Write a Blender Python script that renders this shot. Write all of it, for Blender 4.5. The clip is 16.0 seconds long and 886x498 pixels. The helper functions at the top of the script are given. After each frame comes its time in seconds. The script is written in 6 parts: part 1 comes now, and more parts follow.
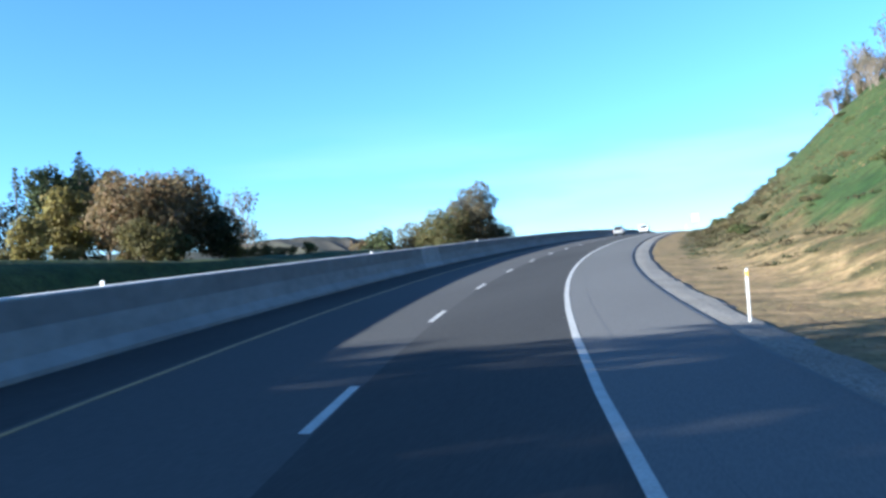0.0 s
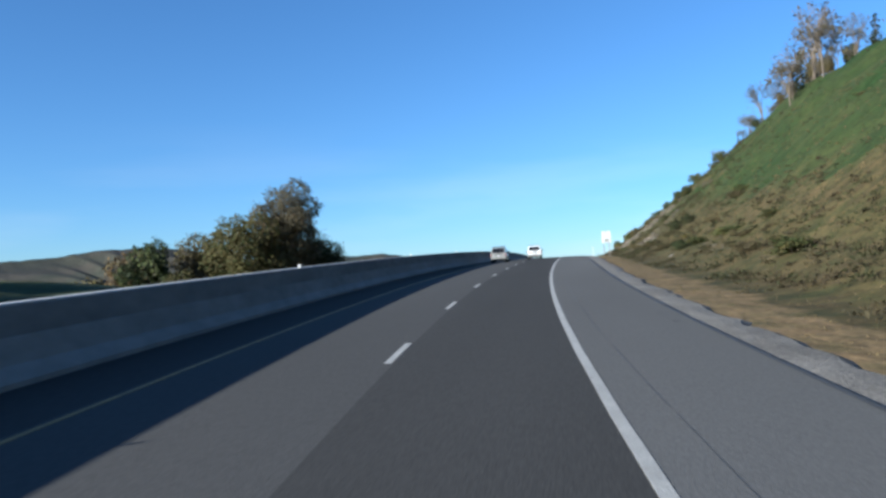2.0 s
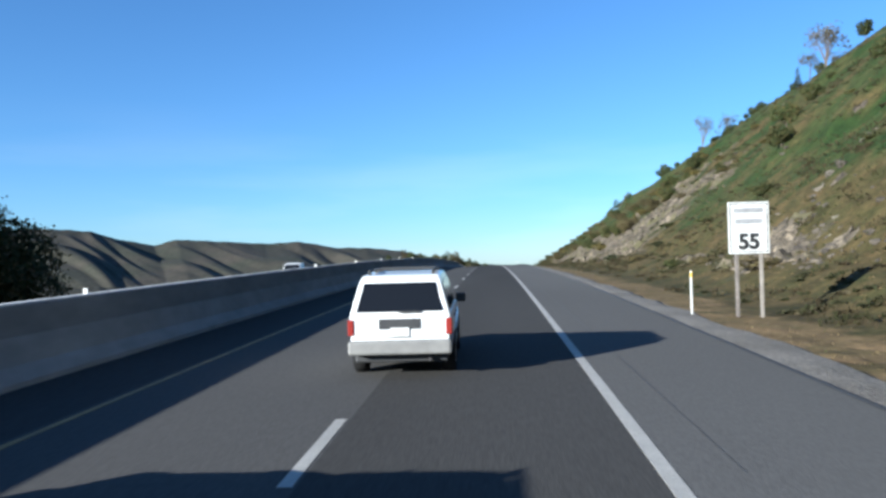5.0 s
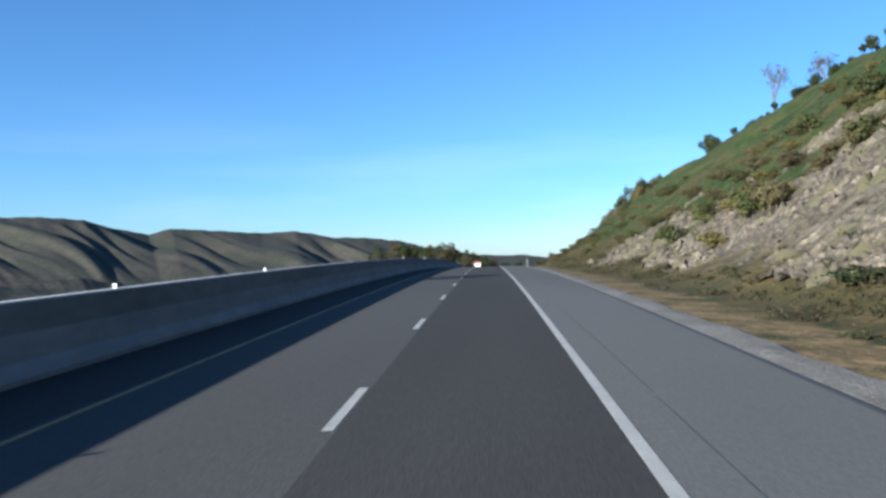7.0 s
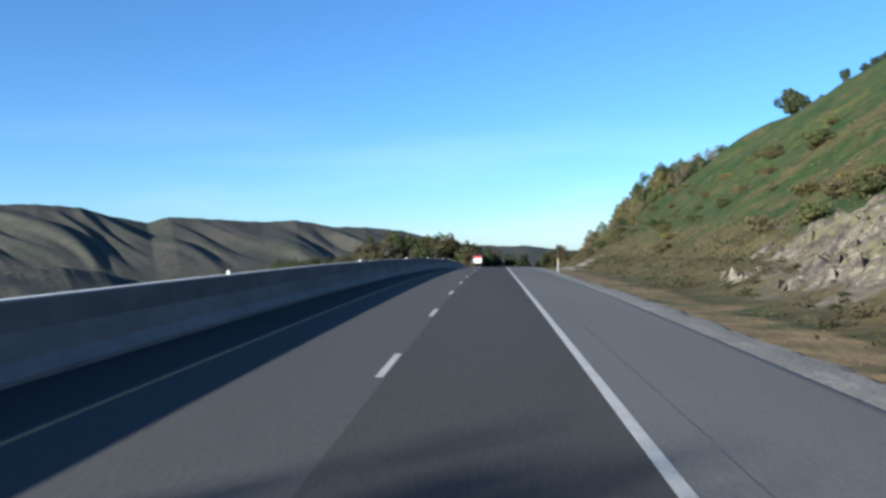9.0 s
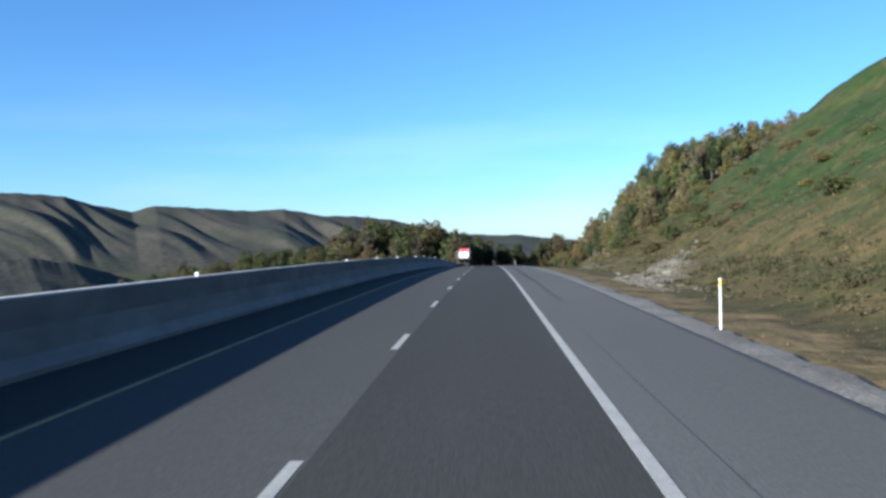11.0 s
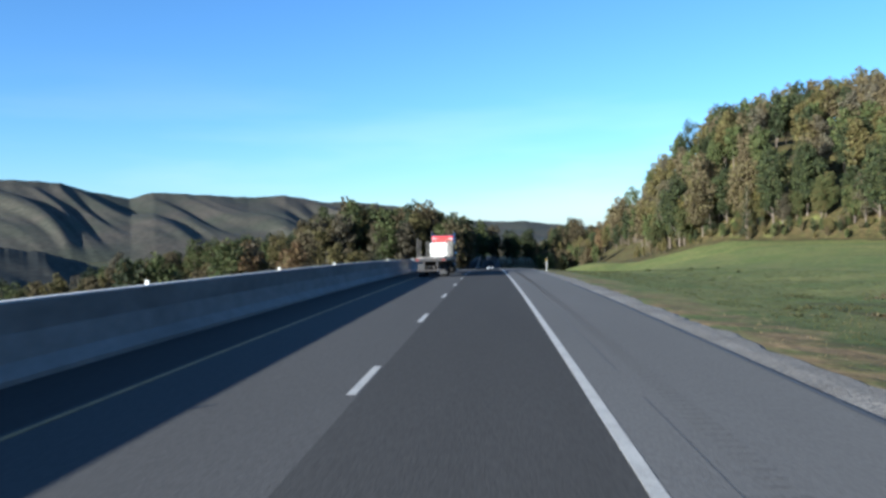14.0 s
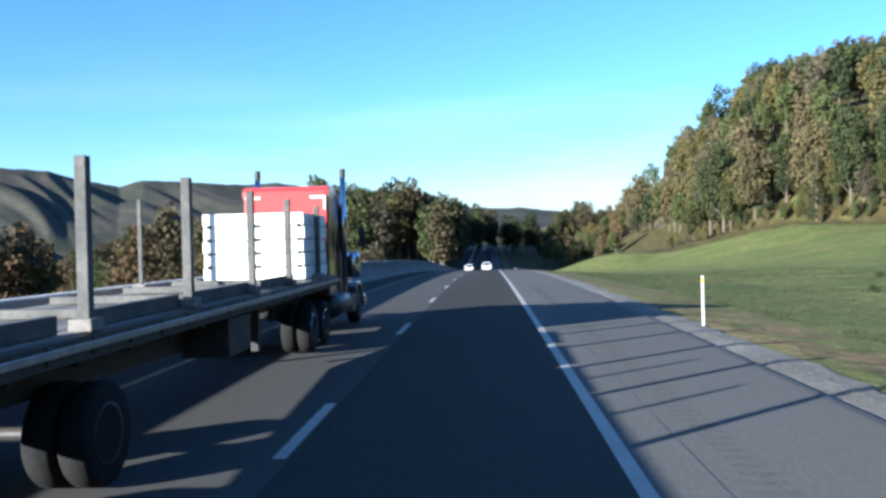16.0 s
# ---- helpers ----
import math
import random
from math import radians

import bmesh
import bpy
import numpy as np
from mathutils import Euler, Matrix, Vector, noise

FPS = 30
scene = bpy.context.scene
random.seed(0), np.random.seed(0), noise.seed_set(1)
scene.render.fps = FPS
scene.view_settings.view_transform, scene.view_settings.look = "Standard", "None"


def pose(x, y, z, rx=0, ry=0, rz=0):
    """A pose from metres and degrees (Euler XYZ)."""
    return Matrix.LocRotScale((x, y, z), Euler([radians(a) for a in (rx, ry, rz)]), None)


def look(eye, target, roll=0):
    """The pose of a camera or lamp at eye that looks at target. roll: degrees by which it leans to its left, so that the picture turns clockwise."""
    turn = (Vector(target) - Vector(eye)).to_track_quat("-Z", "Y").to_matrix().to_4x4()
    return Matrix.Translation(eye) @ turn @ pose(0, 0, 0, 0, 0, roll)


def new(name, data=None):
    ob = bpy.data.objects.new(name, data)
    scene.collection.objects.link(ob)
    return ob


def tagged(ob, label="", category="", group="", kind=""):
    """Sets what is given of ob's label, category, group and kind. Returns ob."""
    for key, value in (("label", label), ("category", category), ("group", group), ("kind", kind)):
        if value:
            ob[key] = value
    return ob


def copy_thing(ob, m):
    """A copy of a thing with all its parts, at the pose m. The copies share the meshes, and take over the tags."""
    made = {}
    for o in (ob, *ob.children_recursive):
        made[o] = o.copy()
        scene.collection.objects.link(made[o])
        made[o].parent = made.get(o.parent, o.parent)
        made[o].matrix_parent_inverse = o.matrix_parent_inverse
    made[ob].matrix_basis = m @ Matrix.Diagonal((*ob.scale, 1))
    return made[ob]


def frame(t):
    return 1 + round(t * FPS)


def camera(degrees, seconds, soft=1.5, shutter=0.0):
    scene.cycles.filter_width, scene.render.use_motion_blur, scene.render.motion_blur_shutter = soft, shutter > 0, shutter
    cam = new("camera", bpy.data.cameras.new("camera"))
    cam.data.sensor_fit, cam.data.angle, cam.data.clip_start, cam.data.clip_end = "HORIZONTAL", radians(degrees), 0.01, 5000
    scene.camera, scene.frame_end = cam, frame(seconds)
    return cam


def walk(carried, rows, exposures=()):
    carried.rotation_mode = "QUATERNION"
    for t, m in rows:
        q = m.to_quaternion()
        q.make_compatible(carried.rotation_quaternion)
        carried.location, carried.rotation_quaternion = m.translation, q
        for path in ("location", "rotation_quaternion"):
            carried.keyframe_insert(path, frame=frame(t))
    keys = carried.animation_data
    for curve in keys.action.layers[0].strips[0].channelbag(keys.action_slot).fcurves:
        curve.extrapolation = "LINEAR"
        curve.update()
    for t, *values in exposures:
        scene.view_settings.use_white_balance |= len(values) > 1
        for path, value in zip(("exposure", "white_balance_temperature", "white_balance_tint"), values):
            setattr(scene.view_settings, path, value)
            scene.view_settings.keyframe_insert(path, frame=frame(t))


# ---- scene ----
# camera and its drive
cam = camera(56.17, 16.0, soft=3.0)
PATH = [
    (0.0, 17.548, -435.561, -6.824, 91.821, 4.103, 19.392),
    (0.5, 13.409, -419.204, -6.067, 92.046, 3.639, 16.781),
    (1.0, 10.039, -402.525, -5.283, 92.300, 3.350, 14.593),
    (1.5, 7.344, -386.308, -4.479, 92.327, 3.206, 11.924),
    (2.0, 5.432, -369.943, -3.656, 92.361, 3.064, 8.977),
    (2.5, 4.202, -353.806, -2.852, 92.422, 2.048, 7.493),
    (3.0, 3.328, -338.161, -2.078, 92.249, 2.076, 6.736),
    (3.5, 2.643, -322.690, -1.337, 91.962, 1.770, 5.454),
    (4.0, 2.261, -307.288, -0.642, 91.885, 2.260, 4.031),
    (4.5, 2.194, -292.098, -0.001, 91.713, 1.872, 3.564),
    (5.0, 2.199, -277.123, 0.569, 91.509, 1.579, 3.439),
    (5.5, 2.217, -262.319, 1.067, 91.315, 1.430, 3.427),
    (6.0, 2.238, -247.636, 1.508, 91.182, 1.338, 3.435),
    (6.5, 2.254, -233.022, 1.907, 91.061, 1.249, 3.463),
    (7.0, 2.188, -218.475, 2.263, 90.820, 1.381, 3.376),
    (7.5, 2.103, -204.283, 2.572, 90.522, 0.979, 3.349),
    (8.0, 2.083, -190.242, 2.839, 90.497, 1.088, 3.508),
    (8.5, 2.022, -175.919, 3.071, 90.405, 1.327, 3.525),
    (9.0, 1.916, -161.552, 3.257, 90.149, 1.003, 3.552),
    (9.5, 1.869, -147.228, 3.394, 89.949, 0.999, 3.463),
    (10.0, 1.826, -132.949, 3.483, 89.758, 1.016, 3.336),
    (10.5, 1.793, -118.635, 3.526, 89.575, 1.046, 3.167),
    (11.0, 1.783, -104.207, 3.525, 89.391, 1.069, 2.947),
    (11.5, 1.806, -89.582, 3.482, 89.228, 1.052, 2.703),
    (12.0, 1.916, -74.760, 3.401, 88.971, 1.422, 2.622),
    (12.5, 2.065, -59.867, 3.283, 88.940, 1.434, 2.671),
    (13.0, 2.189, -44.873, 3.114, 88.764, 1.244, 2.825),
    (13.5, 2.216, -29.553, 2.881, 88.420, 1.252, 3.038),
    (14.0, 2.212, -13.679, 2.580, 88.482, 1.222, 3.322),
    (14.5, 2.173, 2.207, 2.234, 88.216, 1.212, 3.290),
    (15.0, 2.185, 17.203, 1.867, 88.034, 1.199, 2.998),
    (15.5, 2.148, 33.905, 1.409, 87.744, 1.258, 2.983),
    (16.0, 2.168, 51.181, 0.877, 87.612, 1.511, 3.099),

]
walk(cam, [(t, pose(x, y, z, rx, ry, rz)) for t, x, y, z, rx, ry, rz in PATH], exposures=(
    (0.0, 2.40, 5300, 5), (0.5, 1.90, 5400, 5), (1.0, 1.87, 5400, 5), (1.5, 1.78, 5400, 5), (2.0, 1.42, 5500, 5), (2.5, 1.25, 5500, 5),
    (3.0, 1.46, 5500, 5), (3.5, 1.50, 5500, 5), (6.5, 1.52, 5500, 5), (9.0, 1.55, 5500, 5), (12.5, 1.68, 5500, 5), (14.5, 1.73, 5500, 5),
    (15.0, 1.80, 5450, 5), (16.0, 2.00, 5400, 5)))

# ---- world and sun: low autumn sun from behind and to the left of the drive ----
SUN_EL = 14.6
SUN_AZ = 228.0            # compass bearing of the sun, from +y towards +x
world = bpy.data.worlds.new("world")
scene.world = world
world.use_nodes = True
wn = world.node_tree
sky = wn.nodes.new("ShaderNodeTexSky")
sky.sky_type = "NISHITA"
sky.sun_disc = False
sky.sun_elevation = radians(SUN_EL)
sky.sun_rotation = radians(SUN_AZ)
sky.altitude = 900.0
sky.air_density, sky.dust_density, sky.ozone_density = 1.0, 0.5, 5.0
background = wn.nodes["Background"]
way = wn.nodes.new("ShaderNodeTexCoord")
spread = wn.nodes.new("ShaderNodeMapping")
spread.inputs["Scale"].default_value = (1.6, 1.6, 11.0)
spread.inputs["Rotation"].default_value = (0.06, -0.1, 0.4)
wisp = wn.nodes.new("ShaderNodeTexNoise")
wisp.inputs["Scale"].default_value, wisp.inputs["Detail"].default_value, wisp.inputs["Roughness"].default_value = 1.7, 5.0, 0.5
height = wn.nodes.new("ShaderNodeSeparateXYZ")
low_band = wn.nodes.new("ShaderNodeMapRange")
low_band.inputs["From Min"].default_value, low_band.inputs["From Max"].default_value = 0.2, 0.06
veil = wn.nodes.new("ShaderNodeMapRange")
veil.inputs["From Min"].default_value, veil.inputs["From Max"].default_value = 0.47, 0.68
amount = wn.nodes.new("ShaderNodeMath")
amount.operation = "MULTIPLY"
paler = wn.nodes.new("ShaderNodeMapRange")
paler.inputs["To Min"].default_value, paler.inputs["To Max"].default_value = 1.0, 0.84
lighter = wn.nodes.new("ShaderNodeMapRange")
lighter.inputs["To Min"].default_value, lighter.inputs["To Max"].default_value = 1.0, 1.02
cloud = wn.nodes.new("ShaderNodeHueSaturation")
for a, b in ((way.outputs["Generated"], spread.inputs["Vector"]), (spread.outputs["Vector"], wisp.inputs["Vector"]), (way.outputs["Generated"], height.inputs["Vector"]),
             (height.outputs["Z"], low_band.inputs["Value"]), (wisp.outputs["Fac"], veil.inputs["Value"]), (low_band.outputs["Result"], amount.inputs[0]), (veil.outputs["Result"], amount.inputs[1]),
             (amount.outputs[0], paler.inputs["Value"]), (amount.outputs[0], lighter.inputs["Value"]), (paler.outputs["Result"], cloud.inputs["Saturation"]), (lighter.outputs["Result"], cloud.inputs["Value"]),
             (sky.outputs["Color"], cloud.inputs["Color"]), (cloud.outputs["Color"], background.inputs["Color"])):
    wn.links.new(a, b)
background.inputs["Strength"].default_value = 0.069
sun_data = bpy.data.lights.new("sun", "SUN")
sun_data.energy = 5.0
sun_data.angle = radians(0.55)
sun_data.color = (1.0, 0.91, 0.79)
sun = new("sun", sun_data)
az, el = radians(SUN_AZ), radians(SUN_EL)
toward = Vector((math.sin(az) * math.cos(el), math.cos(az) * math.cos(el), math.sin(el)))
sun.matrix_world = look(toward * 100, (0, 0, 0))

# ---- materials ----
def material(name, base, rough=0.8, metal=0.0, second=None, scale=1.0, detail=6.0, fine=None, bump=0.0, bump_scale=20.0,
             vary=0.0, per="", spec=0.5, coords="Object", stretch=(1, 1, 1)):
    """Base colour mixed with a second one by large noise, darkened and lightened by fine grain, with relief."""
    m = bpy.data.materials.new(name)
    m.use_nodes = True
    nt = m.node_tree
    bsdf = nt.nodes["Principled BSDF"]
    bsdf.inputs["Roughness"].default_value = rough
    bsdf.inputs["Metallic"].default_value = metal
    bsdf.inputs["Specular IOR Level"].default_value = spec
    tc = nt.nodes.new("ShaderNodeTexCoord")
    mp = nt.nodes.new("ShaderNodeMapping")
    mp.inputs["Scale"].default_value = stretch
    nt.links.new(tc.outputs[coords], mp.inputs["Vector"])
    n1 = nt.nodes.new("ShaderNodeTexNoise")
    n1.inputs["Scale"].default_value, n1.inputs["Detail"].default_value = scale, detail
    nt.links.new(mp.outputs["Vector"], n1.inputs["Vector"])
    ramp = nt.nodes.new("ShaderNodeValToRGB")
    ramp.color_ramp.elements[0].position, ramp.color_ramp.elements[1].position = 0.36, 0.64
    ramp.color_ramp.elements[0].color = (*base, 1)
    ramp.color_ramp.elements[1].color = (*(second or base), 1)
    nt.links.new(n1.outputs["Fac"], ramp.inputs["Fac"])
    colour = ramp.outputs["Color"]
    if fine:
        n2 = nt.nodes.new("ShaderNodeTexNoise")
        n2.inputs["Scale"].default_value, n2.inputs["Detail"].default_value = fine[0], 3.0
        nt.links.new(mp.outputs["Vector"], n2.inputs["Vector"])
        mr = nt.nodes.new("ShaderNodeMapRange")
        mr.inputs["From Min"].default_value, mr.inputs["From Max"].default_value = 0.3, 0.7
        mr.inputs["To Min"].default_value, mr.inputs["To Max"].default_value = 1 - fine[1], 1 + fine[1]
        nt.links.new(n2.outputs["Fac"], mr.inputs["Value"])
        hv = nt.nodes.new("ShaderNodeHueSaturation")
        nt.links.new(mr.outputs["Result"], hv.inputs["Value"])
        nt.links.new(colour, hv.inputs["Color"])
        colour = hv.outputs["Color"]
    if vary:
        if per == "island":
            gi = nt.nodes.new("ShaderNodeNewGeometry")
            rnd = gi.outputs["Random Per Island"]
        else:
            gi = nt.nodes.new("ShaderNodeObjectInfo")
            rnd = gi.outputs["Random"]
        mr = nt.nodes.new("ShaderNodeMapRange")
        mr.inputs["To Min"].default_value, mr.inputs["To Max"].default_value = 1 - vary, 1 + vary
        nt.links.new(rnd, mr.inputs["Value"])
        mh = nt.nodes.new("ShaderNodeMapRange")
        mh.inputs["To Min"].default_value, mh.inputs["To Max"].default_value = 0.5 - vary * 0.05, 0.5 + vary * 0.05
        nt.links.new(rnd, mh.inputs["Value"])
        hv = nt.nodes.new("ShaderNodeHueSaturation")
        nt.links.new(mr.outputs["Result"], hv.inputs["Value"])
        nt.links.new(mh.outputs["Result"], hv.inputs["Hue"])
        nt.links.new(colour, hv.inputs["Color"])
        colour = hv.outputs["Color"]
    nt.links.new(colour, bsdf.inputs["Base Color"])
    if bump:
        nb = nt.nodes.new("ShaderNodeTexNoise")
        nb.inputs["Scale"].default_value, nb.inputs["Detail"].default_value = bump_scale, 5.0
        nt.links.new(mp.outputs["Vector"], nb.inputs["Vector"])
        bp = nt.nodes.new("ShaderNodeBump")
        bp.inputs["Strength"].default_value, bp.inputs["Distance"].default_value = bump, 0.05
        nt.links.new(nb.outputs["Fac"], bp.inputs["Height"])
        nt.links.new(bp.outputs["Normal"], bsdf.inputs["Normal"])
    return m


def leaf_material(name, base, second, vary=0.24):
    m = material(name, base, 0.75, second=second, scale=0.9, detail=3, vary=vary, per="island", spec=0.25)
    nt = m.node_tree
    bsdf = nt.nodes["Principled BSDF"]
    oi = nt.nodes.new("ShaderNodeObjectInfo")
    mv = nt.nodes.new("ShaderNodeMapRange")
    mv.inputs["To Min"].default_value, mv.inputs["To Max"].default_value = 0.75, 1.3
    nt.links.new(oi.outputs["Random"], mv.inputs["Value"])
    hv = nt.nodes.new("ShaderNodeHueSaturation")
    nt.links.new(mv.outputs["Result"], hv.inputs["Value"])
    nt.links.new(bsdf.inputs["Base Color"].links[0].from_socket, hv.inputs["Color"])
    nt.links.new(hv.outputs["Color"], bsdf.inputs["Base Color"])
    tl = nt.nodes.new("ShaderNodeBsdfTranslucent")
    mix = nt.nodes.new("ShaderNodeMixShader")
    mix.inputs[0].default_value = 0.38
    src = bsdf.inputs["Base Color"].links[0].from_socket
    nt.links.new(src, tl.inputs["Color"])
    nt.links.new(bsdf.outputs[0], mix.inputs[1])
    nt.links.new(tl.outputs[0], mix.inputs[2])
    nt.links.new(mix.outputs[0], nt.nodes["Material Output"].inputs["Surface"])
    return m


ASPHALT_OLD = material("asphalt_worn", (0.0771, 0.0734, 0.0683), 0.95, second=(0.0888, 0.0845, 0.0786), scale=0.12, fine=(30, 0.1), bump=0.1, bump_scale=40, stretch=(1, 0.15, 1), spec=0.03)
ASPHALT_NEW = material("asphalt_dark", (0.0519, 0.0494, 0.0460), 0.95, second=(0.0650, 0.0619, 0.0576), scale=0.15, fine=(30, 0.1), bump=0.1, bump_scale=40, stretch=(1, 0.1, 1), spec=0.03)
ASPHALT_SHOULDER = material("asphalt_shoulder", (0.1128, 0.1074, 0.0999), 0.95, second=(0.1335, 0.1271, 0.1182), scale=0.1, fine=(30, 0.1), bump=0.1, bump_scale=40, stretch=(1, 0.2, 1), spec=0.03)
# inner shoulder: base colour darkened to deepen the barrier's shade lying on it
ASPHALT_INNER_SHADED = material("asphalt_inner_shaded", (0.0487, 0.0464, 0.0432), 0.95, second=(0.0644, 0.0613, 0.0570), scale=0.2, fine=(30, 0.12), bump=0.1, bump_scale=40, stretch=(1, 0.1, 1), spec=0.03)
GROOVE = material("worn_groove", (0.1103, 0.1050, 0.0977), 0.95, fine=(20, 0.2), spec=0.03)
SCUFF = material("tyre_scuff", (0.0930, 0.0885, 0.0823), 0.95, second=(0.1178, 0.1122, 0.1044), scale=2, fine=(12, 0.3), spec=0.03)
TAR = material("tar", (0.0490, 0.0467, 0.0434), 0.7, fine=(30, 0.3))
WHITE_LINE = material("road_paint_white", (0.4, 0.3744, 0.3271), 0.7, second=(0.336, 0.3132, 0.2714), scale=2.0, fine=(25, 0.15), bump=0.2, bump_scale=50)
YELLOW_LINE = material("road_paint_yellow", (0.3, 0.191, 0.0609), 0.75, second=(0.2, 0.1385, 0.0522), scale=2.0, fine=(25, 0.15))
CONCRETE = material("barrier_concrete", (0.2643, 0.2517, 0.2341), 0.9, second=(0.2121, 0.2020, 0.1879), scale=0.5, fine=(3, 0.1), bump=0.12, bump_scale=9, stretch=(1, 0.35, 1), spec=0.15)
CONCRETE_CAP = material("barrier_cap_concrete", (0.2154, 0.2052, 0.1908), 0.9, second=(0.1654, 0.1575, 0.1465), scale=0.7, fine=(3, 0.1), bump=0.12, bump_scale=9, stretch=(1, 0.35, 1), spec=0.15)
CONCRETE_LIGHT = material("patched_concrete", (0.3060, 0.2914, 0.2710), 0.9, second=(0.2646, 0.2520, 0.2344), scale=0.8, fine=(3, 0.08), bump=0.1, bump_scale=9)
# coping: the sunlit line along the barrier's top is put into this pale colour
CONCRETE_TOP_SUNLIT = material("coping_concrete_sunlit", (0.5738, 0.5464, 0.5082), 0.85, second=(0.4840, 0.4609, 0.4287), scale=0.8, fine=(12, 0.1))
GRAVEL = material("gravel", (0.192, 0.1696, 0.1392), 0.95, second=(0.132, 0.1146, 0.09187), scale=0.5, fine=(13, 0.5), bump=0.9, bump_scale=18)
ROCK = material("limestone", (0.1122, 0.09416, 0.06626), 0.92, second=(0.04216, 0.03442, 0.02307), scale=0.55, fine=(2.5, 0.45), bump=0.8, bump_scale=5, vary=0.25, per="object")
ROCK_PALE = material("pale_scree_stone", (0.1373, 0.1179, 0.08921), 0.92, second=(0.06864, 0.0569, 0.04109), scale=0.9, fine=(6, 0.3), bump=0.6, bump_scale=5, vary=0.3, per="object")


def bedrock_material():
    """Broken limestone: blocks of differing tone parted by dark cracks, with earth and moss in the hollows."""
    m = material("bedrock", (0.1221, 0.09849, 0.06832), 0.93, second=(0.06512, 0.05025, 0.03248), scale=0.35, fine=(2.2, 0.35), bump=0.7, bump_scale=4)
    nt = m.node_tree
    bsdf = nt.nodes["Principled BSDF"]
    colour = bsdf.inputs["Base Color"].links[0].from_socket
    tc = nt.nodes.new("ShaderNodeTexCoord")
    warp = nt.nodes.new("ShaderNodeTexNoise")
    warp.inputs["Scale"].default_value, warp.inputs["Detail"].default_value = 0.8, 4.0
    nt.links.new(tc.outputs["Object"], warp.inputs["Vector"])
    shift = nt.nodes.new("ShaderNodeVectorMath")
    shift.operation = "MULTIPLY_ADD"
    shift.inputs[1].default_value = (1.3, 1.3, 1.3)
    nt.links.new(warp.outputs["Color"], shift.inputs[0])
    nt.links.new(tc.outputs["Object"], shift.inputs[2])
    for feature, scale, lo, hi, a, b in (("F1", 1.5, 0.0, 1.0, 0.6, 1.45), ("DISTANCE_TO_EDGE", 1.5, 0.0, 0.08, 0.35, 1.0), ("F1", 4.5, 0.0, 1.0, 0.7, 1.3), ("DISTANCE_TO_EDGE", 4.5, 0.0, 0.08, 0.6, 1.0)):
        vo = nt.nodes.new("ShaderNodeTexVoronoi")
        vo.feature = feature
        vo.inputs["Scale"].default_value = scale
        nt.links.new(shift.outputs[0], vo.inputs["Vector"])
        mr = nt.nodes.new("ShaderNodeMapRange")
        mr.inputs["From Min"].default_value, mr.inputs["From Max"].default_value = lo, hi
        mr.inputs["To Min"].default_value, mr.inputs["To Max"].default_value = a, b
        if feature == "F1":
            sp = nt.nodes.new("ShaderNodeSeparateColor")
            nt.links.new(vo.outputs["Color"], sp.inputs[0])
            nt.links.new(sp.outputs[0], mr.inputs["Value"])
        else:
            nt.links.new(vo.outputs["Distance"], mr.inputs["Value"])
        hv = nt.nodes.new("ShaderNodeHueSaturation")
        nt.links.new(mr.outputs["Result"], hv.inputs["Value"])
        nt.links.new(colour, hv.inputs["Color"])
        colour = hv.outputs["Color"]
    moss = nt.nodes.new("ShaderNodeTexNoise")
    moss.inputs["Scale"].default_value, moss.inputs["Detail"].default_value = 0.45, 8.0
    nt.links.new(tc.outputs["Object"], moss.inputs["Vector"])
    mr = nt.nodes.new("ShaderNodeMapRange")
    mr.inputs["From Min"].default_value, mr.inputs["From Max"].default_value = 0.53, 0.62
    nt.links.new(moss.outputs["Fac"], mr.inputs["Value"])
    mx = nt.nodes.new("ShaderNodeMix")
    mx.data_type = "RGBA"
    nt.links.new(mr.outputs["Result"], mx.inputs["Factor"])
    nt.links.new(colour, mx.inputs["A"])
    mx.inputs["B"].default_value = (0.075, 0.066, 0.03, 1)
    nt.links.new(mx.outputs["Result"], bsdf.inputs["Base Color"])
    return m


BEDROCK = bedrock_material()
BARK = material("bark", (0.088, 0.06494, 0.04524), 0.95, second=(0.136, 0.1108, 0.08352), scale=3, fine=(15, 0.3), bump=0.5, bump_scale=15)
LEAF_GREEN = leaf_material("leaves_green", (0.05566, 0.07328, 0.02369), (0.08409, 0.08988, 0.0301))
LEAF_DARK = leaf_material("leaves_dark", (0.028, 0.03904, 0.01684), (0.0452, 0.05142, 0.0206))
LEAF_OLIVE = leaf_material("leaves_olive", (0.0963, 0.0844, 0.03027), (0.119, 0.09513, 0.03423))
LEAF_RUST = leaf_material("leaves_rust", (0.1507, 0.09252, 0.04304), (0.1238, 0.08742, 0.0402))
LEAF_BROWN = leaf_material("leaves_brown", (0.1173, 0.09117, 0.046), (0.09441, 0.07594, 0.03888))
LEAF_GOLD = leaf_material("leaves_gold", (0.1587, 0.1212, 0.02993), (0.127, 0.1061, 0.03169))
LEAF_GREY = leaf_material("leaves_grey", (0.103, 0.08786, 0.05603), (0.0828, 0.07205, 0.04642))
GRASS_DRY = leaf_material("grass_dry", (0.16, 0.1108, 0.0522), (0.128, 0.09168, 0.04176), 0.15)
GRASS_GREEN = leaf_material("grass_green", (0.04, 0.04584, 0.01392), (0.052, 0.05195, 0.0181), 0.15)
POST_WHITE = material("post_plastic_white", (0.54, 0.5325, 0.51), 0.5, second=(0.465, 0.4575, 0.4275), scale=4, fine=(20, 0.08))
REFLECTOR = material("reflector_amber", (0.7, 0.45, 0.06), 0.25)

